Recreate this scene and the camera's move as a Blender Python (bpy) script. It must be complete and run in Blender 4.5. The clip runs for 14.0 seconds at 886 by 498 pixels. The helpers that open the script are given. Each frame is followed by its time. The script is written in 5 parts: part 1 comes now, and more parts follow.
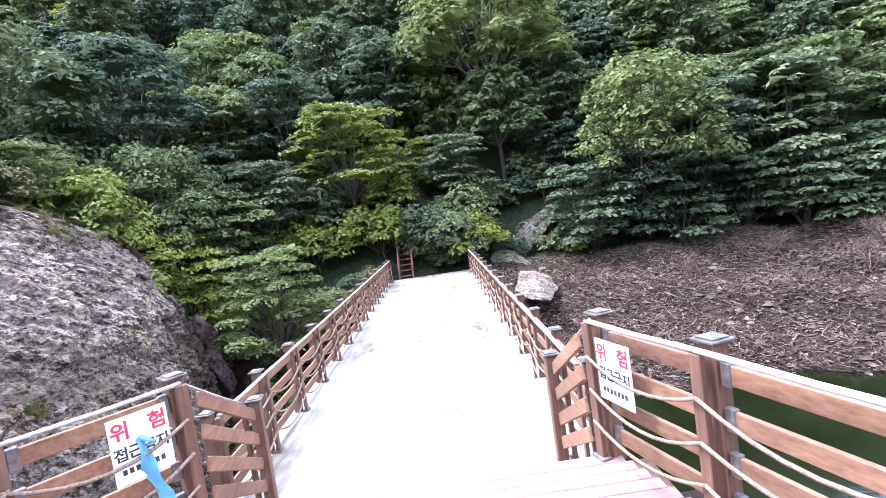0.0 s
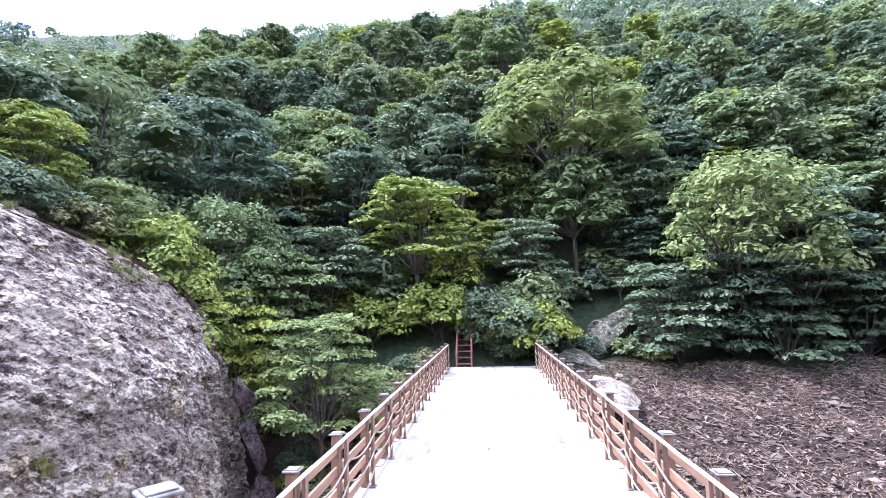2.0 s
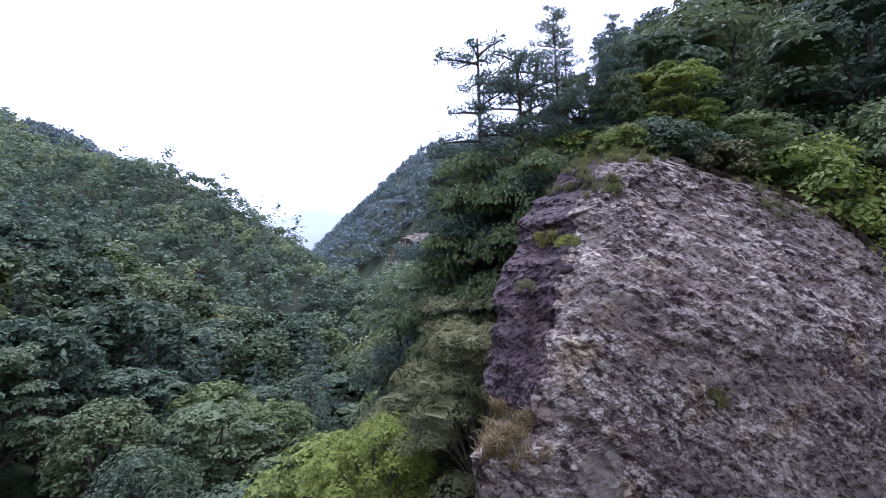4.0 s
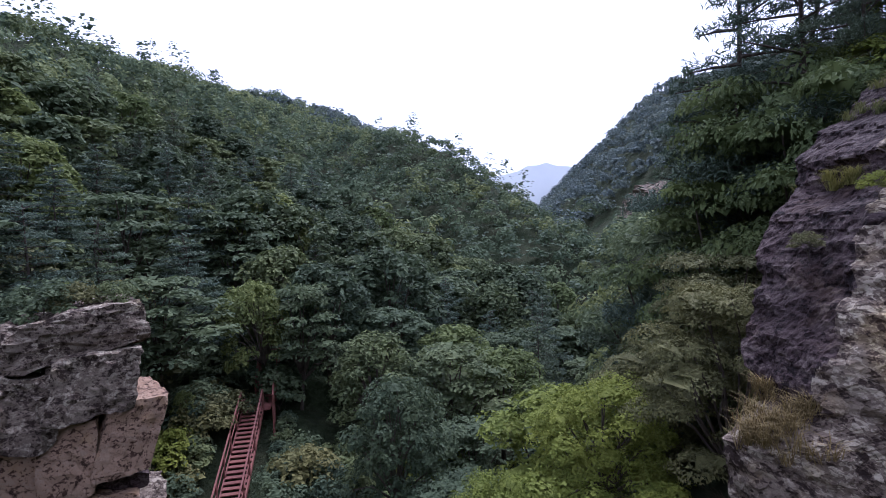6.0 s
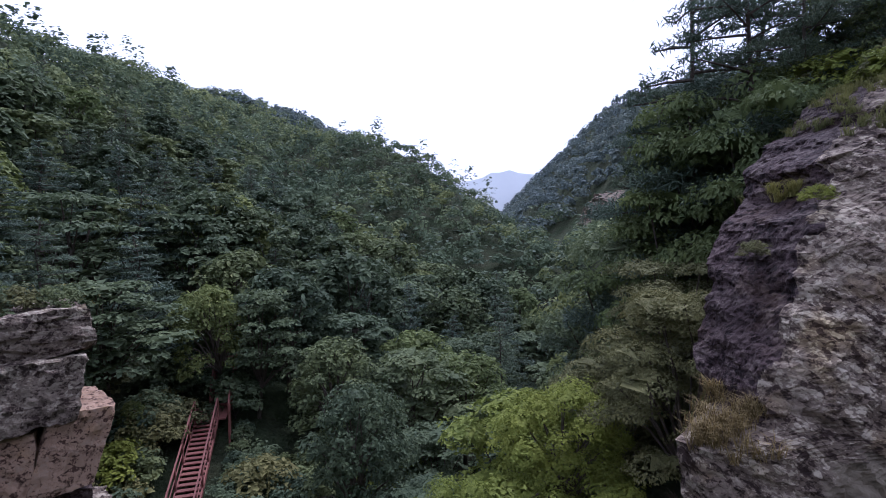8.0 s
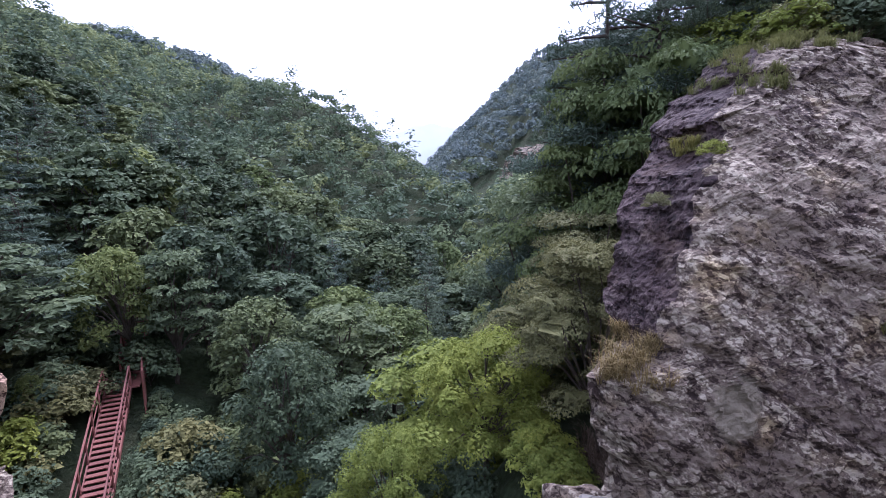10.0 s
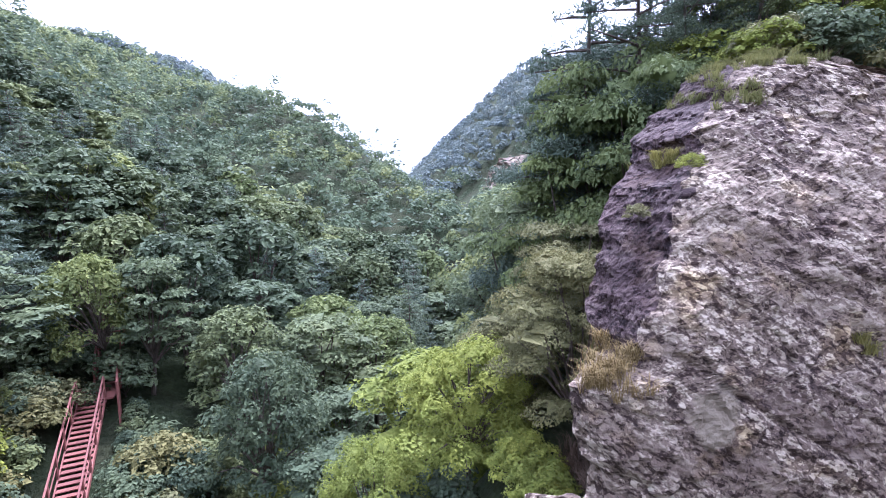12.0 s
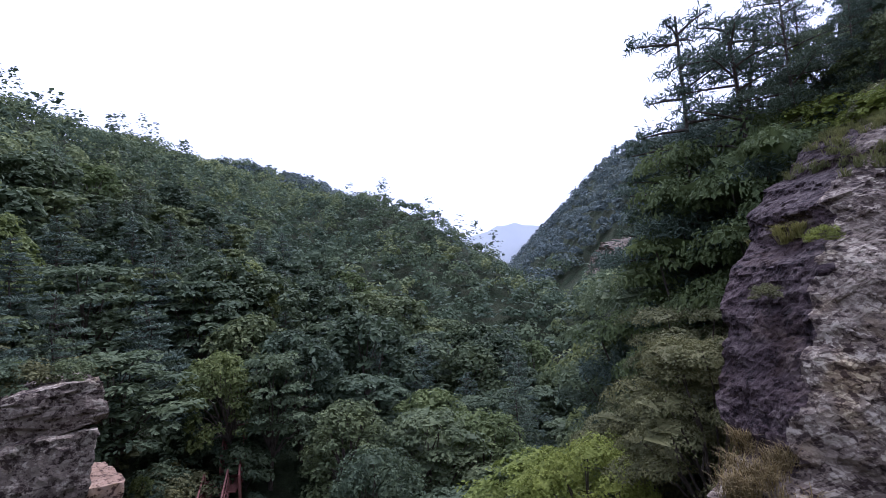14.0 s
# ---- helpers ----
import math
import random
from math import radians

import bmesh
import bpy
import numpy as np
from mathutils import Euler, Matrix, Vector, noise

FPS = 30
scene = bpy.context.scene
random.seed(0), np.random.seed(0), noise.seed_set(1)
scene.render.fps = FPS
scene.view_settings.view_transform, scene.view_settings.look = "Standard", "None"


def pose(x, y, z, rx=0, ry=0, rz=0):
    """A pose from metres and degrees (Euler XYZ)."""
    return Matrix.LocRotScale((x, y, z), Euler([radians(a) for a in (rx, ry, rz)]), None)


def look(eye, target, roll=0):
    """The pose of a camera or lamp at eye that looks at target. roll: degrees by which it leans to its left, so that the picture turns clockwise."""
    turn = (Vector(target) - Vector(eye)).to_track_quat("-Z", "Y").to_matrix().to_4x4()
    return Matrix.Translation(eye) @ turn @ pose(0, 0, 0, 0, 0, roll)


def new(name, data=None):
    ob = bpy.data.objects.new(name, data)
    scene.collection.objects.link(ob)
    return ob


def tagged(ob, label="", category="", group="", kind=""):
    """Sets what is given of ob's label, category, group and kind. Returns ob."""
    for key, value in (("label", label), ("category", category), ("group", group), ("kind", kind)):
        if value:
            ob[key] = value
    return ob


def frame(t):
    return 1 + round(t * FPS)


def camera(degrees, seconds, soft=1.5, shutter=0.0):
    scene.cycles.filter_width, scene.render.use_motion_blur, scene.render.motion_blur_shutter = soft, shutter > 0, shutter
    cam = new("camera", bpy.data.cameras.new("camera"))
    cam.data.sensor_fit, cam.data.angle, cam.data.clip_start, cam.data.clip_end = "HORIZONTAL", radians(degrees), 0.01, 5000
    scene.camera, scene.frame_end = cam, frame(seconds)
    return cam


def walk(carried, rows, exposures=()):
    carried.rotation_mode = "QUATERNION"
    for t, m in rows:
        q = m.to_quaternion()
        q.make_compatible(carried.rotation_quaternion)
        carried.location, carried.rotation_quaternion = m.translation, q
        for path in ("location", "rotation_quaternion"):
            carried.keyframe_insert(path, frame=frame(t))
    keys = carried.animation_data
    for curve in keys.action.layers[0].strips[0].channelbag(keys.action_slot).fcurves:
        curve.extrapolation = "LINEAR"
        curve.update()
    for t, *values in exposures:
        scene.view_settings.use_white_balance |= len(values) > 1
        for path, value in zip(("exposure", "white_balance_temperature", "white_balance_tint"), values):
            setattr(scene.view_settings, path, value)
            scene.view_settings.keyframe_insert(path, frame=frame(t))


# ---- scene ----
# ---------------------------------------------------------------- camera
cam = camera(84.9, 14.0, soft=0.8)
# seconds, eye, heading (left of +y), pitch, lean
ROWS = [
    (0.0, 0.749, -6.876, 3.032, -0.09, -3.82, -8.27),
    (0.5, 0.475, -6.490, 3.010, 5.16, -0.16, -6.92),
    (1.0, 0.278, -6.112, 2.960, 3.77, 2.61, -4.09),
    (1.5, 0.157, -5.645, 2.886, 3.73, 4.25, -2.28),
    (2.0, -0.012, -5.223, 2.874, 5.26, 7.01, -1.55),
    (2.5, -0.136, -4.855, 2.810, 14.59, 8.62, -1.80),
    (3.0, -0.460, -4.540, 2.778, 32.65, 8.79, -1.11),
    (3.5, -0.669, -4.373, 2.780, 55.03, 5.42, -0.48),
    (4.0, -0.980, -4.330, 2.805, 72.61, 2.15, -1.49),
    (4.2, -1.030, -4.328, 2.802, 77.65, 0.76, -1.10),
    (6.3, -1.440, -4.300, 2.770, 99.44, -2.41, -2.04),
    (6.5, -1.440, -4.300, 2.770, 98.40, -2.71, -1.86),
    (7.0, -1.440, -4.300, 2.770, 96.78, -2.25, -1.38),
    (7.5, -1.440, -4.300, 2.770, 96.19, -1.68, -1.04),
    (8.0, -1.440, -4.300, 2.770, 94.77, -1.98, -1.25),
    (8.5, -1.440, -4.300, 2.770, 92.42, -2.81, -1.21),
    (9.0, -1.440, -4.300, 2.770, 89.68, -4.59, -1.23),
    (9.2, -1.440, -4.300, 2.770, 88.82, -5.60, -1.66),
    (11.3, -1.440, -4.300, 2.770, 84.09, -8.04, -1.13),
    (11.5, -1.440, -4.300, 2.770, 84.46, -7.59, -1.46),
    (12.0, -1.416, -4.306, 2.778, 84.02, -6.56, -1.13),
    (12.5, -1.392, -4.312, 2.786, 81.48, -5.14, -0.75),
    (13.0, -1.368, -4.318, 2.794, 80.25, -2.58, -1.11),
    (13.5, -1.344, -4.324, 2.802, 84.05, 1.01, -2.51),
    (14.0, -1.320, -4.330, 2.810, 95.42, 4.57, -3.82),
]
EXPOSURES = [(0.0, 2.6, 5080, 24), (1.0, 2.74, 5060, 24), (2.5, 2.98, 4950, 26), (3.0, 2.95, 4950, 28), (3.6, 2.2, 5000, 28), (4.2, 1.12, 4950, 31), (6.3, 0.74, 5150, 28), (8.0, 0.62, 5150, 28), (9.2, 0.78, 5150, 29), (11.3, 2.42, 5120, 31), (12.7, 2.42, 5120, 31), (13.4, 1.80, 5100, 30), (14.0, 0.74, 5100, 29)]
walk(cam, [(t, pose(x, y, z, 0, 0, yaw) @ pose(0, 0, 0, 90 + pitch, 0, 0) @ pose(0, 0, 0, 0, 0, lean))
           for t, x, y, z, yaw, pitch, lean in ROWS], EXPOSURES)

# ---------------------------------------------------------------- light
SUN_YAW, SUN_ELEV = 72.0, 62.0
world = bpy.data.worlds.new("world")
scene.world = world
world.use_nodes = True
wn, wl = world.node_tree.nodes, world.node_tree.links
sky = wn.new("ShaderNodeTexSky")
sky.sky_type = "NISHITA"
sky.sun_disc = False
sky.sun_elevation = radians(SUN_ELEV)
sky.sun_rotation = radians(-SUN_YAW)
sky_dim = wn.new("ShaderNodeMix")
sky_dim.data_type = "RGBA"
sky_dim.blend_type = "MIX"
sky_dim.inputs[0].default_value = 0.985
sky_dim.inputs[7].default_value = (0.96, 0.975, 1.0, 1)
wl.new(sky.outputs[0], sky_dim.inputs[6])
wl.new(sky_dim.outputs[2], wn["Background"].inputs[0])
wn["Background"].inputs[1].default_value = 0.80

sun = new("sun", bpy.data.lights.new("sun", "SUN"))
sun.data.energy, sun.data.angle, sun.data.color = 2.4, radians(18), (1.0, 0.95, 0.86)
to_sun = Vector((-math.sin(radians(SUN_YAW)) * math.cos(radians(SUN_ELEV)), math.cos(radians(SUN_YAW)) * math.cos(radians(SUN_ELEV)), math.sin(radians(SUN_ELEV))))
sun.matrix_world = look(to_sun * 200, (0, 0, 0))


# ---------------------------------------------------------------- materials
class Mat:
    """A small wrapper round a node material."""

    def __init__(self, name, rough=0.8, spec=0.3):
        self.m = bpy.data.materials.new(name)
        self.m.use_nodes = True
        self.n, self.l = self.m.node_tree.nodes, self.m.node_tree.links
        self.b = self.n["Principled BSDF"]
        self.b.inputs["Roughness"].default_value = rough
        self.b.inputs["Specular IOR Level"].default_value = spec
        self.co = self.n.new("ShaderNodeTexCoord").outputs["Object"]

    def noise(self, scale, detail=4.0, rough=0.6, stretch=None, co=None):
        t = self.n.new("ShaderNodeTexNoise")
        t.inputs["Scale"].default_value = scale
        t.inputs["Detail"].default_value = detail
        t.inputs["Roughness"].default_value = rough
        src = co or self.co
        if stretch:
            mp = self.n.new("ShaderNodeMapping")
            mp.inputs["Scale"].default_value = stretch
            self.l.new(src, mp.inputs[0])
            src = mp.outputs[0]
        self.l.new(src, t.inputs["Vector"])
        return t.outputs["Fac"]

    def voronoi(self, scale, stretch=None, feature="F1", out="Distance"):
        t = self.n.new("ShaderNodeTexVoronoi")
        t.feature = feature
        t.inputs["Scale"].default_value = scale
        src = self.co
        if stretch:
            mp = self.n.new("ShaderNodeMapping")
            mp.inputs["Scale"].default_value = stretch
            self.l.new(src, mp.inputs[0])
            src = mp.outputs[0]
        self.l.new(src, t.inputs["Vector"])
        return t.outputs[out]

    def ramp(self, fac, stops):
        r = self.n.new("ShaderNodeValToRGB")
        e = r.color_ramp.elements
        while len(e) < len(stops):
            e.new(0.5)
        for el, (p, c) in zip(e, stops):
            el.position, el.color = p, (*c, 1) if len(c) == 3 else (c[0],) * 3 + (1,)
        self.l.new(fac, r.inputs[0])
        return r.outputs[0]

    def mix(self, fac, a, b, blend="MIX"):
        x = self.n.new("ShaderNodeMix")
        x.data_type, x.blend_type = "RGBA", blend
        for sock, v in ((x.inputs[0], fac), (x.inputs[6], a), (x.inputs[7], b)):
            if isinstance(v, (int, float)):
                sock.default_value = v
            elif isinstance(v, tuple):
                sock.default_value = (*v, 1)
            else:
                self.l.new(v, sock)
        return x.outputs[2]

    def math(self, op, a, b=0.0):
        x = self.n.new("ShaderNodeMath")
        x.operation = op
        for sock, v in zip(x.inputs, (a, b)):
            if isinstance(v, (int, float)):
                sock.default_value = v
            else:
                self.l.new(v, sock)
        return x.outputs[0]

    def island(self):
        return self.n.new("ShaderNodeNewGeometry").outputs["Random Per Island"]

    def chance(self):
        return self.n.new("ShaderNodeObjectInfo").outputs["Random"]

    def colour(self, c):
        if isinstance(c, tuple):
            self.b.inputs["Base Color"].default_value = (*c, 1)
        else:
            self.l.new(c, self.b.inputs["Base Color"])
        return self

    def bump(self, h, strength=0.4, dist=0.02):
        k = self.n.new("ShaderNodeBump")
        k.inputs["Strength"].default_value = strength
        k.inputs["Distance"].default_value = dist
        self.l.new(h, k.inputs["Height"])
        self.l.new(k.outputs[0], self.b.inputs["Normal"])
        return self

    def rough(self, r):
        self.l.new(r, self.b.inputs["Roughness"])
        return self

    def thin(self, share=0.35):
        """Leaves let part of the light through."""
        tr = self.n.new("ShaderNodeBsdfTranslucent")
        mx = self.n.new("ShaderNodeMixShader")
        mx.inputs[0].default_value = share
        src = self.b.inputs["Base Color"]
        if src.is_linked:
            self.l.new(src.links[0].from_socket, tr.inputs[0])
        else:
            tr.inputs[0].default_value = src.default_value
        self.l.new(self.b.outputs[0], mx.inputs[1])
        self.l.new(tr.outputs[0], mx.inputs[2])
        self.l.new(mx.outputs[0], self.n["Material Output"].inputs[0])
        return self


def leaf_mat(name, dark, mid, light, share=0.22, vary=1.0, crown=0.0):
    """Leaves: little change from leaf to leaf, more from tree to tree; crown is the width of the crowns where many trees share a mesh."""
    m = Mat(name, 0.7, 0.05 if crown else 0.16)
    grey = lambda q: tuple(0.84 * v + 0.16 * (0.35 * q[0] + 0.45 * q[1] + 0.2 * q[2]) for v in q)
    dark, mid, light = grey(dark), grey(mid), grey(light)
    soft = lambda q: tuple(0.55 * b + 0.45 * a for a, b in zip(q, mid))
    per_leaf = m.ramp(m.island(), [(0.0, soft(dark)), (0.5, mid), (1.0, soft(light))])
    tone = m.chance()
    if crown:
        sp = m.n.new("ShaderNodeSeparateColor")
        m.l.new(m.voronoi(1.0 / crown, (1, 1, 0.15), out="Color"), sp.inputs[0])
        tone = sp.outputs[0]
    per_tree = m.ramp(tone, [(0.0, (1 - 0.36 * vary, 1 - 0.30 * vary, 1 - 0.20 * vary)), (0.5, (1, 1, 1)), (1.0, (1 + 0.50 * vary, 1 + 0.34 * vary, 1))])
    patch = m.ramp(m.noise(0.16 / crown if crown else 0.45, 3), [(0.32, (0.78, 0.82, 0.82)), (0.68, (1.16, 1.12, 0.98))])
    m.colour(m.mix(1.0, m.mix(1.0, per_leaf, per_tree, "MULTIPLY"), patch, "MULTIPLY"))
    return m.thin(share).m


M_LEAF = leaf_mat("leaf_green", (0.054, 0.078, 0.040), (0.104, 0.140, 0.068), (0.178, 0.226, 0.105), 0.32)
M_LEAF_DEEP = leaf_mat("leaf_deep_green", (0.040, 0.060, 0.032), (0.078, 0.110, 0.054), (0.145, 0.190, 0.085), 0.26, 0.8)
M_LEAF_MID = leaf_mat("leaf_fresh_green", (0.072, 0.100, 0.032), (0.130, 0.170, 0.050), (0.215, 0.258, 0.076), 0.34, 0.45)
M_LEAF_LIGHT = leaf_mat("leaf_yellow_green", (0.110, 0.140, 0.012), (0.188, 0.225, 0.018), (0.27, 0.31, 0.034), 0.30, 0.3)
M_LEAF_DRY = leaf_mat("leaf_olive", (0.080, 0.084, 0.030), (0.142, 0.142, 0.050), (0.215, 0.205, 0.078), 0.24, 0.6)
M_PINE = leaf_mat("pine_needles", (0.044, 0.070, 0.052), (0.085, 0.124, 0.088), (0.14, 0.19, 0.13), 0.25, 0.4)
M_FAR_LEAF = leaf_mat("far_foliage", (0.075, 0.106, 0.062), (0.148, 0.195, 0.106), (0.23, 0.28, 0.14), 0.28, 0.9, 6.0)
# Bluish and pale: distance haze is mixed into these leaf colours.
M_HAZE_LEAF = leaf_mat("mountain_foliage", (0.110, 0.140, 0.140), (0.140, 0.180, 0.182), (0.18, 0.22, 0.21), 0.2, 0.35, 9.0)
M_GRASS = leaf_mat("grass_blades", (0.10, 0.11, 0.03), (0.19, 0.19, 0.05), (0.30, 0.28, 0.09), 0.3)
M_DRY_GRASS = leaf_mat("dry_grass_blades", (0.085, 0.068, 0.030), (0.14, 0.108, 0.045), (0.20, 0.155, 0.066), 0.25)

m = Mat("bark", 0.9, 0.2)
m.colour(m.ramp(m.noise(9, 5, 0.7, (1, 1, 0.25)), [(0.3, (0.035, 0.026, 0.02)), (0.7, (0.13, 0.105, 0.085))]))
m.bump(m.noise(14, 4, 0.6, (1, 1, 0.2)), 0.7, 0.03)
M_BARK = m.m

m = Mat("twig", 0.9, 0.15)
m.colour(m.ramp(m.island(), [(0.0, (0.040, 0.028, 0.019)), (1.0, (0.215, 0.155, 0.112))]))
M_TWIG = m.m

m = Mat("dead_leaves", 0.9, 0.1)
m.colour(m.ramp(m.island(), [(0.0, (0.030, 0.020, 0.014)), (0.6, (0.085, 0.056, 0.038)), (1.0, (0.17, 0.125, 0.090))]))
M_LITTER = m.m

m = Mat("forest_soil", 0.95, 0.1)
big, fine = m.noise(0.25, 5), m.noise(3.0, 6, 0.7)
m.colour(m.mix(m.ramp(big, [(0.4, (0,)), (0.65, (1,))]), m.ramp(fine, [(0.3, (0.018, 0.027, 0.013)), (0.7, (0.048, 0.064, 0.030))]),
               m.ramp(fine, [(0.3, (0.022, 0.026, 0.014)), (0.7, (0.060, 0.062, 0.034))])))
m.bump(fine, 1.0, 0.4)
M_SOIL = m.m

m = Mat("dry_bank", 0.95, 0.1)
fine, vf = m.noise(2.2, 7, 0.75), m.noise(11, 5, 0.7)
m.colour(m.mix(m.ramp(vf, [(0.35, (0,)), (0.7, (1,))]), m.ramp(fine, [(0.3, (0.020, 0.014, 0.011)), (0.7, (0.052, 0.036, 0.028))]),
               m.ramp(fine, [(0.3, (0.010, 0.007, 0.005)), (0.7, (0.054, 0.039, 0.031))])))
m.bump(vf, 0.9, 0.12)
M_BANK = m.m


def rock_mat(name, stops, pale, lichen=0.5, strata=(1, 1, 1), dip=0.0, scar=None):
    """Weathered rock: broad tone, pale lichen flecks, dark pits along the bedding and a few cracks. scar: centre and radius of a fresh pale break."""
    m = Mat(name, 0.88, 0.2)
    plain = m.co
    if dip:
        turn = m.n.new("ShaderNodeMapping")
        turn.inputs["Rotation"].default_value = (radians(dip), 0, 0)
        m.l.new(m.co, turn.inputs[0])
        m.co = turn.outputs[0]
    a = m.noise(0.30, 6, 0.65)
    b = m.noise(1.5, 7, 0.72, strata)
    c = m.noise(4.6, 8, 0.74, strata)
    d = m.noise(17.0, 5, 0.7)
    base = m.ramp(a, stops)
    where = m.ramp(m.noise(0.9, 5, 0.65, (1.0, 0.35, 1.9)), [(0.40, (0.12,)), (0.58, (1,))])
    mott = m.math("ADD", m.math("MULTIPLY", b, 0.30), m.math("ADD", m.math("MULTIPLY", c, 0.48), m.math("MULTIPLY", d, 0.22)))
    warp = m.n.new("ShaderNodeMixRGB")
    warp.inputs[0].default_value = 0.10
    wob = m.n.new("ShaderNodeTexNoise")
    wob.inputs["Scale"].default_value, wob.inputs["Detail"].default_value = 5.0, 4.0
    m.l.new(m.co, wob.inputs["Vector"])
    m.l.new(m.co, warp.inputs[1])
    m.l.new(wob.outputs["Color"], warp.inputs[2])
    m.co = warp.outputs[0]
    cells = []
    for sc in (9.0, 21.0):
        sp = m.n.new("ShaderNodeSeparateColor")
        m.l.new(m.voronoi(sc, strata, out="Color"), sp.inputs[0])
        cells.append(sp.outputs[0])
    fleck = m.math("ADD", m.math("MULTIPLY", cells[0], 0.55), m.math("MULTIPLY", cells[1], 0.45))
    mott = m.math("ADD", mott, m.math("MULTIPLY", m.math("SUBTRACT", fleck, 0.5), 0.24))
    spots = m.ramp(mott, [(0.53, (0,)), (0.552, (1,))])
    col = m.mix(m.math("MULTIPLY", m.math("MULTIPLY", spots, where), lichen), base, pale)
    pits = m.ramp(mott, [(0.425, (0.24, 0.20, 0.21)), (0.465, (1, 1, 1))])
    ochre = m.ramp(m.noise(0.9, 4, 0.6), [(0.56, (1, 1, 1)), (0.70, (1.10, 1.03, 0.80))])
    edge = m.voronoi(0.55, (0.8, 0.6, 1.3), "DISTANCE_TO_EDGE")
    cracks = m.ramp(m.math("ADD", edge, m.math("MULTIPLY", c, 0.14)), [(0.066, (0.30, 0.26, 0.27)), (0.088, (1, 1, 1))])
    col = m.mix(0.7, m.mix(1.0, m.mix(1.0, col, pits, "MULTIPLY"), ochre, "MULTIPLY"), cracks, "MULTIPLY")
    if scar:
        dist = m.n.new("ShaderNodeVectorMath")
        dist.operation = "DISTANCE"
        dist.inputs[1].default_value = scar[:3]
        m.l.new(plain, dist.inputs[0])
        near = m.math("ADD", m.math("DIVIDE", dist.outputs["Value"], scar[3] * 2), m.math("MULTIPLY", b, 0.8))
        there = m.ramp(near, [(0.74, (1,)), (0.84, (0,))])
        col = m.mix(there, col, m.ramp(c, [(0.35, (0.16, 0.132, 0.095)), (0.65, (0.245, 0.21, 0.155))]))
    m.colour(col)
    m.bump(m.math("ADD", m.math("MULTIPLY", mott, 1.2), m.math("MULTIPLY", b, 0.4)), 0.9, 0.10)
    return m.m


M_ROCK = rock_mat("grey_violet_rock", [(0.32, (0.090, 0.064, 0.054)), (0.5, (0.142, 0.109, 0.083)), (0.68, (0.19, 0.152, 0.115))], (0.39, 0.338, 0.258), 1.0, (1.0, 0.6, 1.35), 28, (-8.9, 1.1, -1.15, 0.6))
# Naturally dark rock, and shade put into colour on flank and cliff recess.
M_ROCK_DARK_SHADE = rock_mat("dark_rock", [(0.3, (0.030, 0.019, 0.020)), (0.7, (0.074, 0.049, 0.048))], (0.25, 0.21, 0.18), 0.28)
M_ROCK_TAN = rock_mat("tan_block_rock", [(0.2, (0.17, 0.108, 0.076)), (0.45, (0.30, 0.195, 0.132)), (0.72, (0.40, 0.27, 0.185))], (0.40, 0.33, 0.27), 0.25)
M_ROCK_MOSS = rock_mat("mossy_rock", [(0.3, (0.022, 0.024, 0.011)), (0.5, (0.052, 0.049, 0.028)), (0.72, (0.12, 0.108, 0.08))], (0.26, 0.235, 0.19), 0.6)

m = Mat("concrete", 0.9, 0.2)
a, b = m.noise(0.8, 6, 0.65, (1, 0.35, 1)), m.noise(22, 5, 0.7)
m.colour(m.mix(1.0, m.ramp(a, [(0.33, (0.075, 0.060, 0.042)), (0.41, (0.20, 0.172, 0.135)), (0.52, (0.33, 0.305, 0.265))]), m.ramp(b, [(0.3, (0.86, 0.86, 0.86)), (0.6, (1, 1, 1))]), "MULTIPLY"))
m.bump(b, 0.35, 0.01)
M_CONCRETE = m.m


def wood_mat(name, dark, light, axis):
    m = Mat(name, 0.65, 0.3)
    st = {"x": (0.06, 1, 1), "y": (1, 0.06, 1), "z": (1, 1, 0.06)}[axis]
    g = m.noise(30, 6, 0.65, st)
    w = m.noise(1.6, 4)
    grain = m.ramp(g, [(0.3, dark), (0.7, light)])
    tone = m.ramp(m.chance(), [(0.0, (0.84, 0.84, 0.86)), (1.0, (1.12, 1.1, 1.06))])
    worn = m.ramp(w, [(0.35, (0.8, 0.8, 0.82)), (0.7, (1.08, 1.06, 1.04))])
    m.colour(m.mix(1.0, m.mix(1.0, grain, tone, "MULTIPLY"), worn, "MULTIPLY"))
    m.bump(g, 0.35, 0.006)
    return m.m


M_WOOD = wood_mat("stained_wood", (0.155, 0.080, 0.044), (0.29, 0.168, 0.098), "y")
M_WOOD_UP = wood_mat("stained_wood_upright", (0.115, 0.062, 0.037), (0.22, 0.128, 0.080), "z")
M_PLANK = wood_mat("deck_plank", (0.22, 0.125, 0.10), (0.38, 0.245, 0.21), "x")
M_RED = wood_mat("red_paint_wood", (0.155, 0.056, 0.046), (0.28, 0.115, 0.094), "x")

m = Mat("pale_stone_cap", 0.8, 0.3)
m.colour(m.ramp(m.noise(12, 5), [(0.3, (0.066, 0.058, 0.050)), (0.7, (0.155, 0.140, 0.124))]))
M_CAP = m.m
m = Mat("handrail_metal", 0.45, 0.5)
m.colour(m.ramp(m.noise(14, 4), [(0.3, (0.24, 0.215, 0.19)), (0.7, (0.43, 0.395, 0.355))]))
M_HAND = m.m
m = Mat("rope", 0.9, 0.15)
m.colour(m.ramp(m.noise(60, 3, 0.6, (1, 1, 1)), [(0.3, (0.12, 0.086, 0.060)), (0.7, (0.30, 0.228, 0.165))]))
M_ROPE = m.m
m = Mat("dark_bracket", 0.6, 0.5)
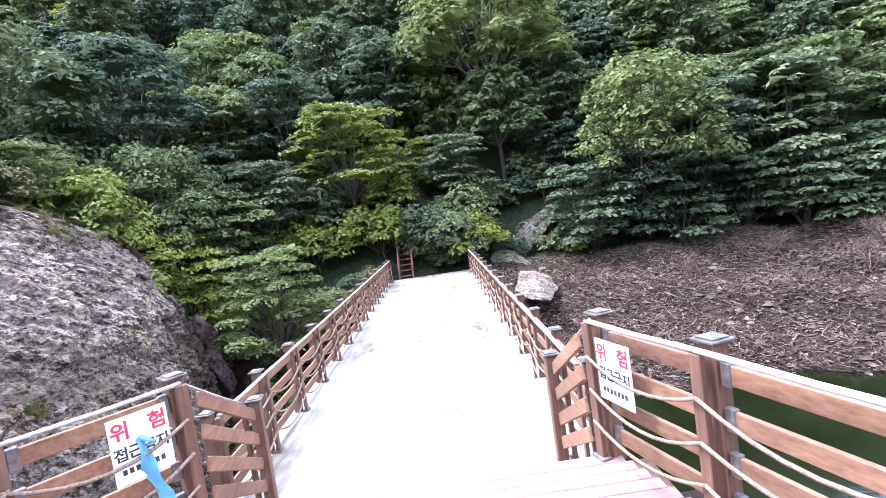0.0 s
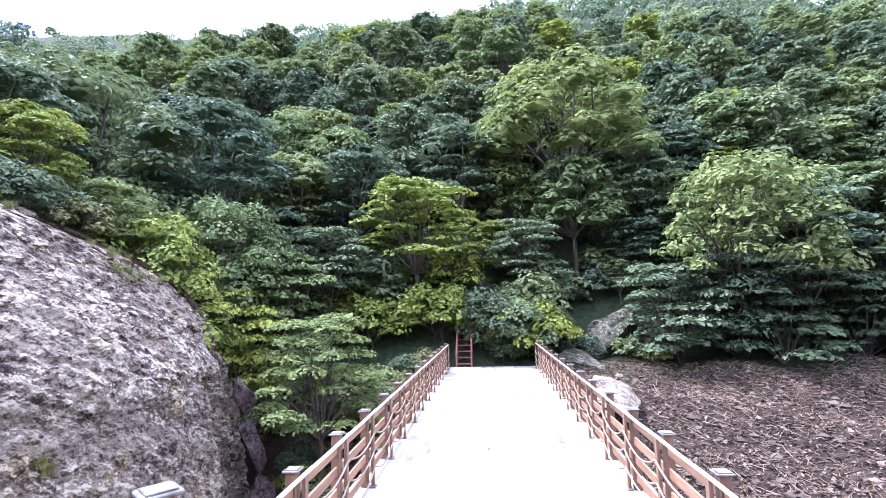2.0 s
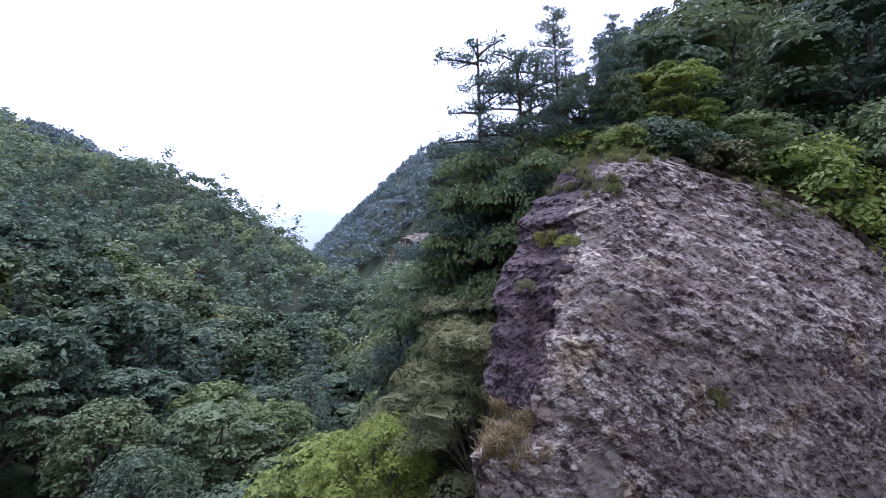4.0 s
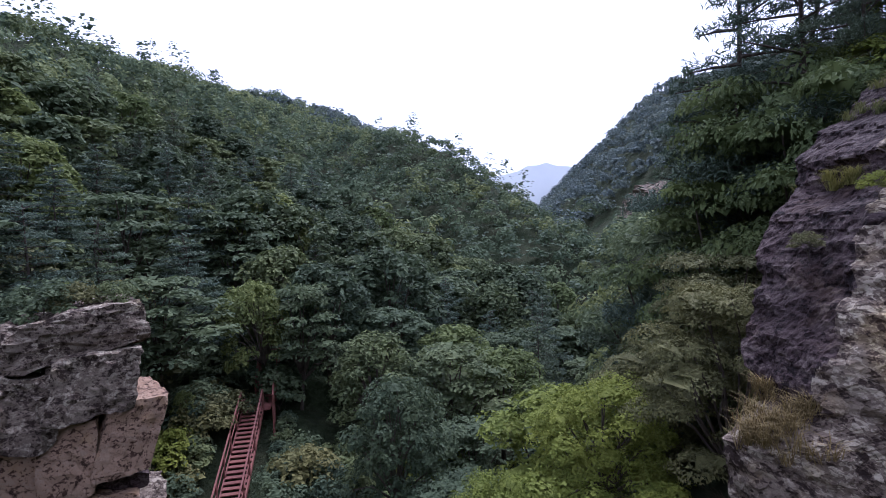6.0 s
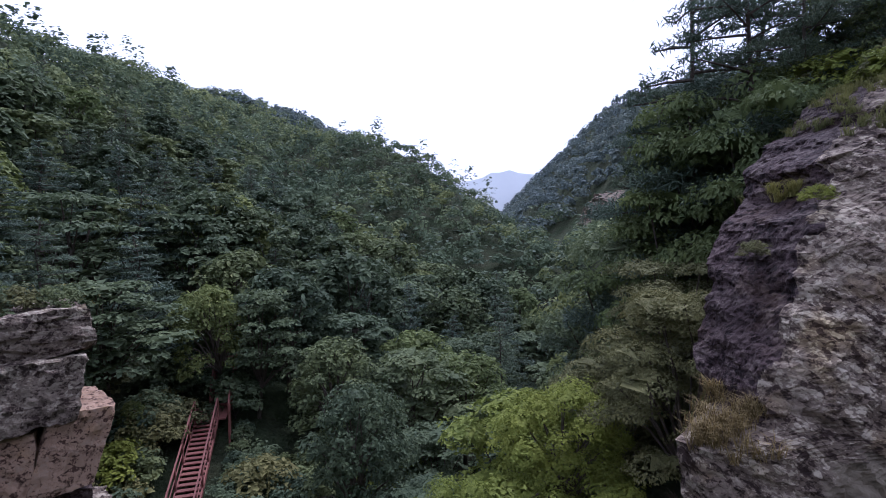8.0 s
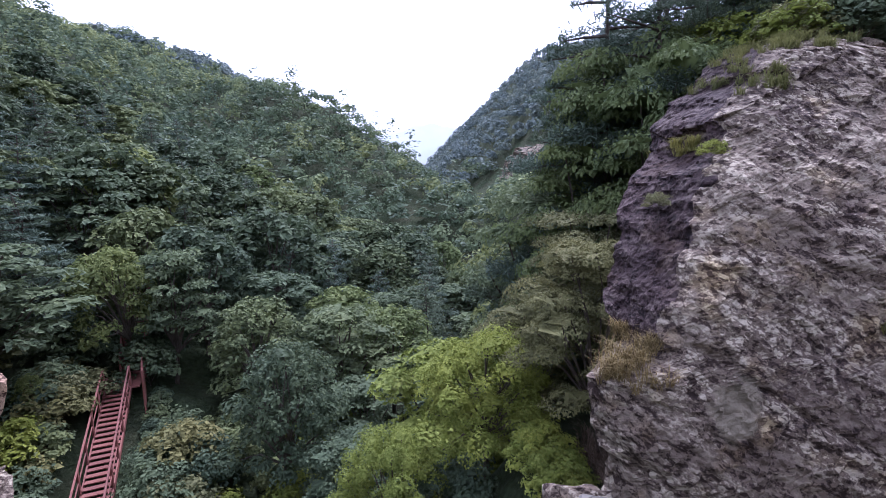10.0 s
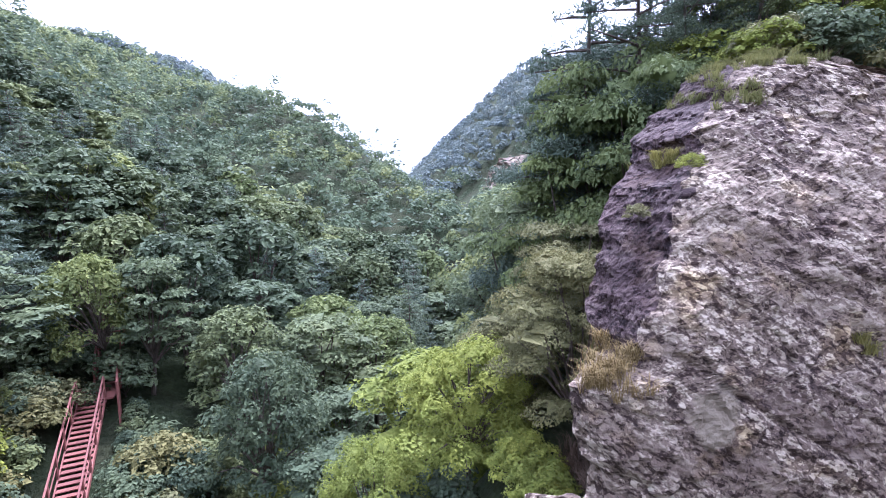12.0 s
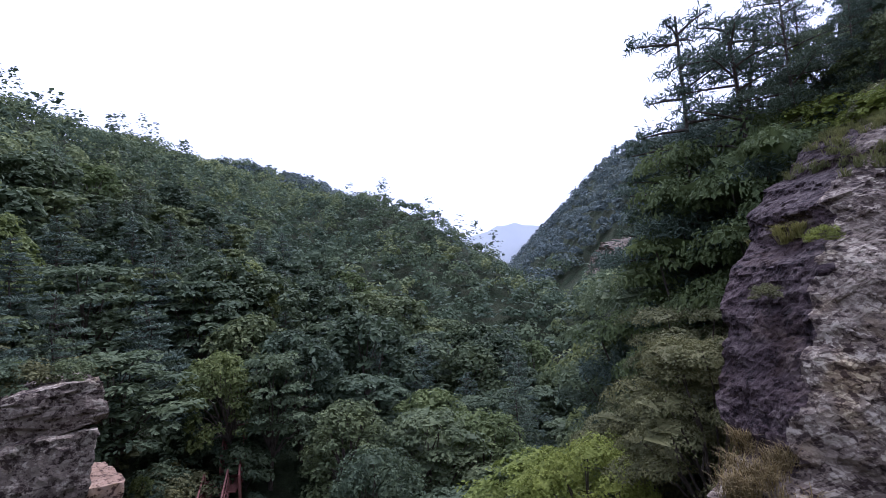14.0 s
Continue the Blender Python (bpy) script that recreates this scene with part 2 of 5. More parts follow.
m.colour(m.ramp(m.noise(20, 3), [(0.3, (0.07, 0.06, 0.055)), (0.7, (0.17, 0.15, 0.14))]))
M_BRACKET = m.m
m = Mat("sign_white", 0.35, 0.5)
m.colour(m.ramp(m.noise(6, 3), [(0.3, (0.74, 0.73, 0.72)), (0.7, (0.84, 0.83, 0.82))]))
M_SIGN = m.m
M_SIGN_RED = Mat("sign_red", 0.5).colour((0.62, 0.03, 0.06)).m
M_SIGN_BLACK = Mat("sign_black", 0.5).colour((0.03, 0.035, 0.04)).m
m = Mat("blue_tape", 0.5, 0.4)
m.colour(m.ramp(m.noise(9, 3), [(0.3, (0.20, 0.52, 0.70)), (0.7, (0.36, 0.70, 0.86))]))
M_BLUE = m.thin(0.3).m

m = Mat("reservoir_water", 0.08, 0.5)
m.colour(m.ramp(m.noise(0.4, 3), [(0.3, (0.004, 0.0055, 0.0018)), (0.7, (0.007, 0.009, 0.003))]))
m.bump(m.noise(2.5, 3), 0.05, 0.05)
M_WATER = m.m

m = Mat("shale", 0.9, 0.2)
m.colour(m.mix(1.0, m.ramp(m.island(), [(0.0, (0.055, 0.040, 0.030)), (0.75, (0.095, 0.072, 0.055)), (1.0, (0.17, 0.138, 0.108))]), m.ramp(m.noise(14, 5), [(0.3, (0.7, 0.7, 0.7)), (0.7, (1.1, 1.1, 1.1))]), "MULTIPLY"))
M_SHALE = m.m

# The pale blue base colour stands in for haze over the ridge.
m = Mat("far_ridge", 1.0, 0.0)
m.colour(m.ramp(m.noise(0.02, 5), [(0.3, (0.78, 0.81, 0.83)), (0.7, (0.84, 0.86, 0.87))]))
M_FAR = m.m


# ---------------------------------------------------------------- mesh helpers
def part(name, bm, material, parent=None, label="", smooth=False):
    me = bpy.data.meshes.new(name)
    bm.to_mesh(me)
    bm.free()
    me.materials.append(material)
    if smooth:
        me.polygons.foreach_set("use_smooth", [True] * len(me.polygons))
    ob = new(name, me)
    ob.parent = parent
    return tagged(ob, label)


def share(ob, parent, m):
    """The same mesh again as another part."""
    o = new(ob.name.split(".")[0], ob.data)
    o.parent, o.matrix_basis = parent, m
    if "label" in ob:
        o["label"] = ob["label"]
    return o


def thing(name, x=0, y=0, z=0, rz=0, label="", category="", group="", kind=""):
    e = new(name)
    e.matrix_basis = pose(x, y, z, 0, 0, rz)
    return tagged(e, label, category, group, kind)


def box(bm, lo, hi, bevel=0.0, m=None):
    lo, hi = Vector(lo), Vector(hi)
    got = bmesh.ops.create_cube(bm, size=1.0, matrix=Matrix.Translation((lo + hi) / 2) @ Matrix.Diagonal((*(hi - lo), 1)))
    vs = got["verts"]
    if bevel:
        es = list({e for v in vs for e in v.link_edges})
        r = bmesh.ops.bevel(bm, geom=es, offset=bevel, segments=1, affect="EDGES")
        vs = list({v for f in r["faces"] for v in f.verts} | {v for v in vs if v.is_valid})
    if m:
        bmesh.ops.transform(bm, matrix=m, verts=vs)
    return bm


def one_box(lo, hi, bevel=0.0, m=None):
    return box(bmesh.new(), lo, hi, bevel, m)


def beam(bm, a, b, w, h, bevel=0.006):
    """A board from a to b, w across and h high."""
    a, b = Vector(a), Vector(b)
    d = b - a
    yaw = math.atan2(d.y, d.x)
    slope = math.atan2(d.z, math.hypot(d.x, d.y))
    mt = Matrix.Translation((a + b) / 2) @ Matrix.Rotation(yaw, 4, "Z") @ Matrix.Rotation(-slope, 4, "Y")
    return box(bm, (-d.length / 2, -w / 2, -h / 2), (d.length / 2, w / 2, h / 2), bevel, mt)


def tube(bm, pts, r0, r1=None, sides=6):
    """A tapered round bar along points."""
    r1 = r0 if r1 is None else r1
    pts = [Vector(p) for p in pts]
    rings = []
    for i, p in enumerate(pts):
        d = (pts[min(i + 1, len(pts) - 1)] - pts[max(i - 1, 0)]).normalized()
        u = d.cross(Vector((0.31, 0.17, 0.94)) if abs(d.z) < 0.9 else Vector((1, 0.1, 0))).normalized()
        v = d.cross(u)
        r = r0 + (r1 - r0) * i / (len(pts) - 1)
        rings.append([bm.verts.new(p + (u * math.cos(k * math.tau / sides) + v * math.sin(k * math.tau / sides)) * r) for k in range(sides)])
    for a, b in zip(rings, rings[1:]):
        for k in range(sides):
            bm.faces.new((a[k], a[(k + 1) % sides], b[(k + 1) % sides], b[k]))
    bm.faces.new(rings[0][::-1])
    bm.faces.new(rings[-1])
    return bm


def join_limb(bm, k, trunk):
    """Ties the limb whose first vertex is number k to the nearest of the first trunk vertices."""
    bm.verts.ensure_lookup_table()
    a, b = bm.verts[k], bm.verts[k + 1]
    t = min((bm.verts[q] for q in range(trunk)), key=lambda v: (v.co - a.co).length_squared)
    bm.faces.new((t, a, b))


def raw_mesh(name, verts, faces, material, smooth=False):
    me = bpy.data.meshes.new(name)
    verts = np.asarray(verts, dtype=np.float32)
    faces = np.asarray(faces, dtype=np.int32)
    n, k = faces.shape
    me.vertices.add(len(verts))
    me.vertices.foreach_set("co", verts.ravel())
    me.loops.add(n * k)
    me.loops.foreach_set("vertex_index", faces.ravel())
    me.polygons.add(n)
    me.polygons.foreach_set("loop_start", np.arange(n, dtype=np.int32) * k)
    me.polygons.foreach_set("use_smooth", np.full(n, smooth))
    me.update(calc_edges=True)
    me.materials.append(material)
    return me


# ---------------------------------------------------------------- the lie of the land
def smooth_max(a, b, k):
    h = np.clip(0.5 + 0.5 * (a - b) / k, 0, 1)
    return b * (1 - h) + a * h + k * h * (1 - h)


def waves(x, y):
    return (np.sin(x * 0.113 + 1.3) * np.cos(y * 0.097 + 0.4) * 1.3 + np.sin(x * 0.041 - y * 0.053) * 2.2
            + np.sin(x * 0.31 + y * 0.22) * 0.35 + np.cos(x * 0.19 - y * 0.37) * 0.35)


def land(x, y):
    """The height of the ground."""
    x, y = np.asarray(x, float), np.asarray(y, float)
    west = np.maximum(0, -x)
    far = np.clip((np.hypot(x, y) - 25) / 60, 0, 1)
    thalweg = -1.0 + 0.15 * west
    floor = -13.0 - 0.07 * np.minimum(west, 60) - 0.015 * west
    off = thalweg - 3 - y
    south = floor + np.where(off < 42, 0.45 * off, 18.9 + 0.62 * (off - 42)) + 0.045 * np.clip(west - 60, 0, 260)
    south = -smooth_max(-south, -(24 + 0.17 * np.minimum(west, 200) + 0.04 * (-y - 60)), 8.0)
    foot = np.interp(west, [50, 110, 200, 330], [20, 24, 14, 0])
    steep = 0.80 + 0.16 * np.clip((west - 60) / 120, 0, 1)
    n = y - foot
    north = np.where(n > 0, 0.3 + steep * n, np.where(n > -9, 0.3 + 0.55 * n, -4.65 + 1.7 * (n + 9)))
    north = np.minimum(north, 84 + 0.1 * (y - 120))
    north = np.minimum(north, 3 + 0.235 * np.hypot(x, y) + 300 * np.clip((50 - west) / 20, 0, 1) + 300 * np.clip((1.42 * (y + 4) - west) / 25, 0, 1))
    z = smooth_max(smooth_max(south, north, 4.0), floor, 3.0)
    # the wooded spur that closes the gorge: its crest falls towards the north
    crest_y = np.clip(y, -120, 24)
    crest_x = np.interp(crest_y, [-120, -60, -10, 5, 13, 24], [-125, -150, -142, -118, -96, -84])
    crest_z = np.interp(crest_y, [-120, -60, -30, -10, 3, 12, 17, 24], [39, 34, 25, 13, 0.5, -8, -12, -21])
    flank = np.where(x > crest_x, 0.36, 0.5) * np.abs(x - crest_x)
    z = smooth_max(z, np.where(y < 30, crest_z - flank, -40), 4.0)
    z = np.maximum(z, -4.2 - 1.2 * np.maximum(0, np.hypot(x + 12.8, y - 1.2) - 2.4))
    # the spur that carries the great rock
    into, along = -x - 9.6, y
    rise = np.interp(into, [-1, 1, 3, 4.6, 6, 9, 14, 20, 30, 60], [-14, -5, 1.6, 4.8, 6.0, 6.4, 5.0, 1.5, -3.0, -9.0])
    edge = np.clip((along - (3.3 + 0.35 * np.clip(into - 2, 0, 4) + 0.12 * np.maximum(into - 6, 0))) / 2.2, 0, 1)
    tail = np.clip((75 - into) / 40, 0, 1)
    right = np.clip((15.5 + 0.9 * np.maximum(0, into - 4) - along) / 6.0, 0, 1)
    spur = -16 + (rise + 16) * edge * tail * right
    z = smooth_max(z, spur, 1.0)
    # the spur with the blocky cliff on the other bank
    u, v = x + 19.5, y + 23.5
    lengthwise, across = -0.68 * u - 0.73 * v, 0.73 * u - 0.68 * v
    mound = np.maximum(0, np.hypot(lengthwise * 0.42, np.where(across > 0, 0.4, 2.6) * across) - 3.6)
    mound = mound + 2.5 * np.maximum(0, -9.3 - lengthwise)
    z = smooth_max(z, 0.9 - 0.95 * mound ** 1.3, 0.6)
    # the cutting under the hill stairs
    sx, sy = x + 16.95, y + 15.6
    go = np.clip((sx * -7.6 + sy * -2.8) / 65.6, -0.6, 1.15)
    gap = np.hypot(sx + 7.6 * go, sy + 2.8 * go)
    z = np.minimum(z, -10.4 + 3.1 * go + 1.1 * np.maximum(0, gap - 1.1))
    # upstream: dry bank and the basin
    basin = np.where(y > -24, -6.0, -6.0 + 0.55 * (-24 - y))
    up_north = np.where(y < 18.5, -0.25 + 0.21 * (y - 18.5) - 0.011 * np.maximum(0, 12 - y) ** 2, np.where(y < 21.5, -0.25 + 0.15 * (y - 18.5), 0.2 + 0.82 * (y - 21.5)))
    up_north = np.minimum(up_north, 84 + 0.1 * (y - 120))
    east = smooth_max(basin, up_north - 0.015 * np.maximum(0, x - 6), 1.0)
    k = np.clip((x + 1.0) / 2.0, 0, 1)
    z = z * (1 - k) + east * k
    # the abutment under the landing
    ab = 0.25 - 1.3 * np.maximum(0, -x - 2.4) - 1.4 * np.maximum(0, y + 2.6) - 0.9 * np.maximum(0, x - 3.2) - 0.0 * y
    z = np.maximum(z, np.where(y < 4, ab, -50))
    near_deck = np.clip((np.hypot(np.maximum(0, np.abs(x) - 3), np.maximum(0, np.abs(y - 6) - 14)) - 1) / 8, 0, 1)
    return z + waves(x, y) * far * 0.9 + 0.35 * np.sin(x * 0.9 + y * 0.4) * np.sin(y * 0.8 - x * 0.3) * near_deck


def ground_z(x, y):
    return float(land(x, y))


s = np.linspace(-1, 1, 301)
gx = np.sinh(s * 4.2) / math.sinh(4.2) * 900 - 4
gy = np.sinh(s * 4.2) / math.sinh(4.2) * 900 + 5
XX, YY = np.meshgrid(gx, gy, indexing="ij")
ZZ = land(XX, YY)
n = len(s)
idx = np.arange(n * n).reshape(n, n)
quads = np.stack([idx[:-1, :-1], idx[1:, :-1], idx[1:, 1:], idx[:-1, 1:]], -1).reshape(-1, 4)
gm = raw_mesh("ground", np.stack([XX, YY, ZZ], -1).reshape(-1, 3), quads, M_SOIL, True)
gm.materials.append(M_BANK)
cx, cy, cz = (A.reshape(n, n)[:-1, :-1].ravel() for A in (XX, YY, ZZ))
bank = (cx > 2) & (cx < 60) & (cy < 16.9 + 0.03 * cx + 0.5 * np.sin(cx)) & (cy > -30)
bank |= (cx > -16) & (cx < -2.5) & (cy > 7) & (cy < 17.5)
gm.polygons.foreach_set("material_index", bank.astype(np.int32))
ground = tagged(new("ground", gm), "wooded valley slopes with soil and leaf litter", "ground", kind="structure")

bm = bmesh.new()
bmesh.ops.create_grid(bm, x_segments=2, y_segments=2, size=0.5, matrix=Matrix.Translation((62.3, -10, -3.0)) @ Matrix.Diagonal((120, 120, 1, 1)))
tagged(part("water", bm, M_WATER), "still dark green reservoir water", "water", kind="structure")


# ---------------------------------------------------------------- rocks
def ridged(p, octaves=5):
    v, a, f = 0.0, 0.5, 1.0
    for _ in range(octaves):
        v += a * (1 - abs(noise.noise(p * f)) * 2)
        a, f = a * 0.60, f * 2.07
    return v


def loft_rock(name, foot, inset, tops, na, nz, rough, material, label, smooth=True):
    """A rock face over a foot line: at each height the face stands back by inset(z); tops gives its height along the line."""
    foot = [Vector(p) for p in foot]
    seg = [0.0]
    for a, b in zip(foot, foot[1:]):
        seg.append(seg[-1] + (b - a).length)
    verts = []
    for i in range(na + 1):
        u = i / na
        d = u * seg[-1]
        fx = np.interp(d, seg, [p.x for p in foot])
        fy = np.interp(d, seg, [p.y for p in foot])
        e = 0.08 * seg[-1]
        tx = np.interp(d + e, seg, [p.x for p in foot]) - np.interp(d - e, seg, [p.x for p in foot])
        ty = np.interp(d + e, seg, [p.y for p in foot]) - np.interp(d - e, seg, [p.y for p in foot])
        ln = math.hypot(tx, ty)
        nx, ny = ty / ln, -tx / ln
        top = np.interp(u, [q[0] for q in tops], [q[1] for q in tops])
        for j in range(nz + 1):
            v = j / nz
            zz = inset[0][0] + (inset[-1][0] - inset[0][0]) * v
            back = np.interp(zz, [q[0] for q in inset], [q[1] for q in inset])
            if zz > top:
                back += (zz - top) * 0.6
                zz = top + (zz - top) * 0.15
            p = Vector((fx + nx * back, fy + ny * back, zz))
            q = Vector((p.x * 0.33, p.y * 0.33 - p.z * 0.12, p.z * 0.42 + p.y * 0.16))
            k = ridged(q) - 0.35 + 0.45 * ridged(q * 0.35 + Vector((7, 3, 1)), 2)
            cell = noise.cell(Vector((p.y * 0.5 + p.z * 0.3, p.z * 0.55 - p.y * 0.2, p.x * 0.3))) * 0.25
            k = k * rough * 0.8 + cell * rough + rough * (0.45 * facets(p, 0.5, 2) + 0.2 * facets(p, 1.5, 6))
            verts.append((p.x - nx * k, p.y - ny * k, p.z + 0.25 * k))
    m1 = nz + 1
    ids = np.arange((na + 1) * m1).reshape(na + 1, m1)
    faces = np.stack([ids[:-1, :-1], ids[:-1, 1:], ids[1:, 1:], ids[1:, :-1]], -1).reshape(-1, 4)
    return tagged(new(name, raw_mesh(name, verts, faces, material, smooth)), label, "rock")


def facets(p, scale, seed):
    """Flat broken faces: each cell of the rock is a plane with its own height and tilt."""
    q = p * scale + Vector((seed, seed * 2, seed * 3))
    near = noise.voronoi(q)[1][0]
    h = noise.cell_vector(near * 7.3)
    return (h.x - 0.5) * 0.9 + (q - near).dot(noise.cell_vector(near * 3.1) - Vector((0.5, 0.5, 0.5))) * 1.5


def face_rock(name, rows, back, left, right, flank, material, label):
    """A rock face that looks east. At the height z it stands back(z) west, from left(z) to right(z); on the left a flank as deep as flank(z)
    turns away from it, on the right it rounds off into the slope."""
    at = lambda t, z: float(np.interp(z, [q[0] for q in t], [q[1] for q in t]))
    cols = [("l", k) for k in np.concatenate([np.linspace(3.2, 1.0, 12, endpoint=False), np.linspace(1.0, 0.0, 44, endpoint=False)])]
    cols += [("f", k) for k in np.linspace(0, 1, 230)] + [("r", k) for k in np.linspace(0.05, 3.2, 40)]
    verts, shade = [], []
    for kind, k in cols:
        for z in rows:
            d, lo, hi, fl = at(back, z), at(left, z) + 0.22 * noise.noise(Vector((z * 0.9, 1, 2))) + 0.14 * noise.noise(Vector((z * 2.9, 4, 2))), at(right, z), at(flank, z)
            y = lo + (hi - lo) * k if kind == "f" else hi + k
            if kind == "l":
                d += 0.35 + 1.75 * fl * min(k, 1.0) + 4.0 * max(0.0, k - 1.0)
                y = lo - 0.62 * fl * min(k, 1.0) + 3.4 * max(0.0, k - 1.0)
            elif kind == "r":
                d += 2.4 * k ** 1.1
            else:
                d += 0.35 * math.exp(-(y - lo) / 0.30) + 0.5 * math.exp(-(hi - y) / 0.5)
            # Flank faces take the darker rock: violet stone plus tree shade in its colour.
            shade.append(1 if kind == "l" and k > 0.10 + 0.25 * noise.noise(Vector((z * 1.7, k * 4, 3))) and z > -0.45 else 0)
            p = Vector((-d, y, z))
            w = z + 0.52 * y
            q = Vector((p.x * 0.3, p.y * 0.30 + p.z * 0.10, p.z * 0.55 + p.y * 0.24))
            n1 = 0.55 * (ridged(q * 0.4 + Vector((7, 3, 1)), 2) - 0.3) * 0.55 + 0.16 * (ridged(q * 1.3, 4) - 0.35)
            bend = 0.35 * noise.noise(p * 0.5)
            if kind != "l":
                n1 += (0.045 * math.tanh(5 * noise.noise(Vector((y * 0.45, (w + bend) * 1.4, 4.0)))) + 0.03 * math.tanh(4 * noise.noise(Vector((y * 0.9, (w + bend) * 3.3, 9.0))))) * (0.4 + noise.noise(p * 0.8 + Vector((3, 1, 8))))
            t = Vector((p.x * 0.8, p.y * 0.75 + p.z * 0.35, p.z * 1.1 - p.y * 0.3))
            n1 += 0.11 * facets(t, 0.5, 3) + 0.07 * facets(t, 1.5, 8) + 0.05 * facets(p, 3.1, 5) + 0.030 * facets(p, 6.5, 2) + 0.04 * noise.noise(p * 5.0) + 0.03 * noise.noise(p * 11.0)
            seam = (z + 0.41) + 0.64 * (y - 0.95) + 0.12 * noise.noise(p * 1.5)
            if 0.5 < y < 3.6:
                n1 -= 0.12 * math.exp(-(seam / 0.08) ** 2)
            gap = math.exp(-((y - 10.75 + 0.22 * (z + 1.0)) / 0.33) ** 2) * (1 if -4.5 < z < 0.9 else 0)
            if kind == "l":
                verts.append((p.x + 0.4 * n1, p.y - 0.8 * n1, p.z + 0.1 * n1))
            else:
                verts.append((p.x + n1 - 0.9 * gap, p.y, p.z + 0.2 * n1))
    m1 = len(rows)
    ids = np.arange(len(cols) * m1).reshape(len(cols), m1)
    faces = np.stack([ids[:-1, :-1], ids[1:, :-1], ids[1:, 1:], ids[:-1, 1:]], -1).reshape(-1, 4)
    me = raw_mesh(name, verts, faces, material, False)
    me.materials.append(M_ROCK_DARK_SHADE)
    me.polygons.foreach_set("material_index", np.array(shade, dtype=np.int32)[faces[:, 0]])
    return tagged(new(name, me), label, "rock")


OUTCROP = thing("rock_outcrop", label="huge grey-violet weathered rock face with pale lichen above the gorge", category="rock")
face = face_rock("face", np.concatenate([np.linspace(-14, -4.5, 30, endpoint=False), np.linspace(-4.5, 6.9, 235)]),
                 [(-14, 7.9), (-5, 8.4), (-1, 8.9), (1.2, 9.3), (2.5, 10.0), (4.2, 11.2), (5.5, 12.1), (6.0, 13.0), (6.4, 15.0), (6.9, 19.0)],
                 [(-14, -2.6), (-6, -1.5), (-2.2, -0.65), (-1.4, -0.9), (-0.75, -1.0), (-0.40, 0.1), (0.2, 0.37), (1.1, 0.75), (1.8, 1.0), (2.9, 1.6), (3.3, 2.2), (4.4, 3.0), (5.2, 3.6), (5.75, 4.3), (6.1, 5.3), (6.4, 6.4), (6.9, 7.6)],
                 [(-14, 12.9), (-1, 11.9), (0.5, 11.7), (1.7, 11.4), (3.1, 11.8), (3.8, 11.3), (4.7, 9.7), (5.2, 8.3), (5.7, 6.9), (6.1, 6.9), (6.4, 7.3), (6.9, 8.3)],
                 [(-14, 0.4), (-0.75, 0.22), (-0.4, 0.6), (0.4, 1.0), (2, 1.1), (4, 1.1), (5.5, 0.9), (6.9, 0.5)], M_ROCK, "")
face.parent = OUTCROP
del face["category"]
loft_rock("rock_cliff", [(-28.5, 8.0, 0), (-32.0, 6.4, 0), (-36.0, 7.4, 0), (-40, 11, 0)],
          [(-10, 0.0), (0, 0.4), (4.0, 0.0), (6.5, 0.8), (7.6, 4.0)], [(0, 7.5), (0.6, 7.2), (1, 6.0)], 60, 60, 0.9, M_ROCK_DARK_SHADE,
          "dark overhanging rock cliff among the trees", False)
loft_rock("rock_cliff", [(-54, 10.5, 0), (-60, 10.5, 0), (-66, 13, 0), (-72, 18, 0)],
          [(-16, 0.0), (-6, 0.8), (0, 2.2), (2.5, 4.0), (4.0, 9.0)], [(0, 1.5), (0.5, 2.6), (1, 0.5)], 70, 60, 1.3, M_ROCK,
          "pale rock cliff far down the gorge", False)
loft_rock("rock_cliff", [(-128, 22.5, 0), (-140, 21, 0), (-152, 22.5, 0), (-166, 25, 0)],
          [(-16, 0.0), (-4, 2.0), (8, 6.0), (13, 9.0), (16.0, 16.0)], [(0, 9), (0.5, 13), (1, 7)], 70, 60, 2.6, M_ROCK,
          "grey rock cliffs on the mountain side", False)


# ---------------------------------------------------------------- leaves and trees
def leaf_quads(centres, normals, size, rng, slim=0.55):
    """One diamond leaf at each centre, facing along its normal."""
    n = len(centres)
    nr = normals / np.linalg.norm(normals, axis=1, keepdims=True)
    rnd = rng.normal(size=(n, 3))
    u = np.cross(nr, rnd)
    u /= np.linalg.norm(u, axis=1, keepdims=True)
    w = np.cross(nr, u)
    ln = (size * rng.uniform(0.6, 1.35, n))[:, None]
    a = centres - u * ln * 0.5
    c = centres + u * ln * 0.5 - nr * ln * 0.10
    b = centres + w * ln * 0.5 * slim + nr * ln * 0.06
    d = centres - w * ln * 0.5 * slim + nr * ln * 0.06
    v = np.stack([a, b, c, d], 1).reshape(-1, 3)
    f = np.arange(n * 4).reshape(n, 4)
    return v, f


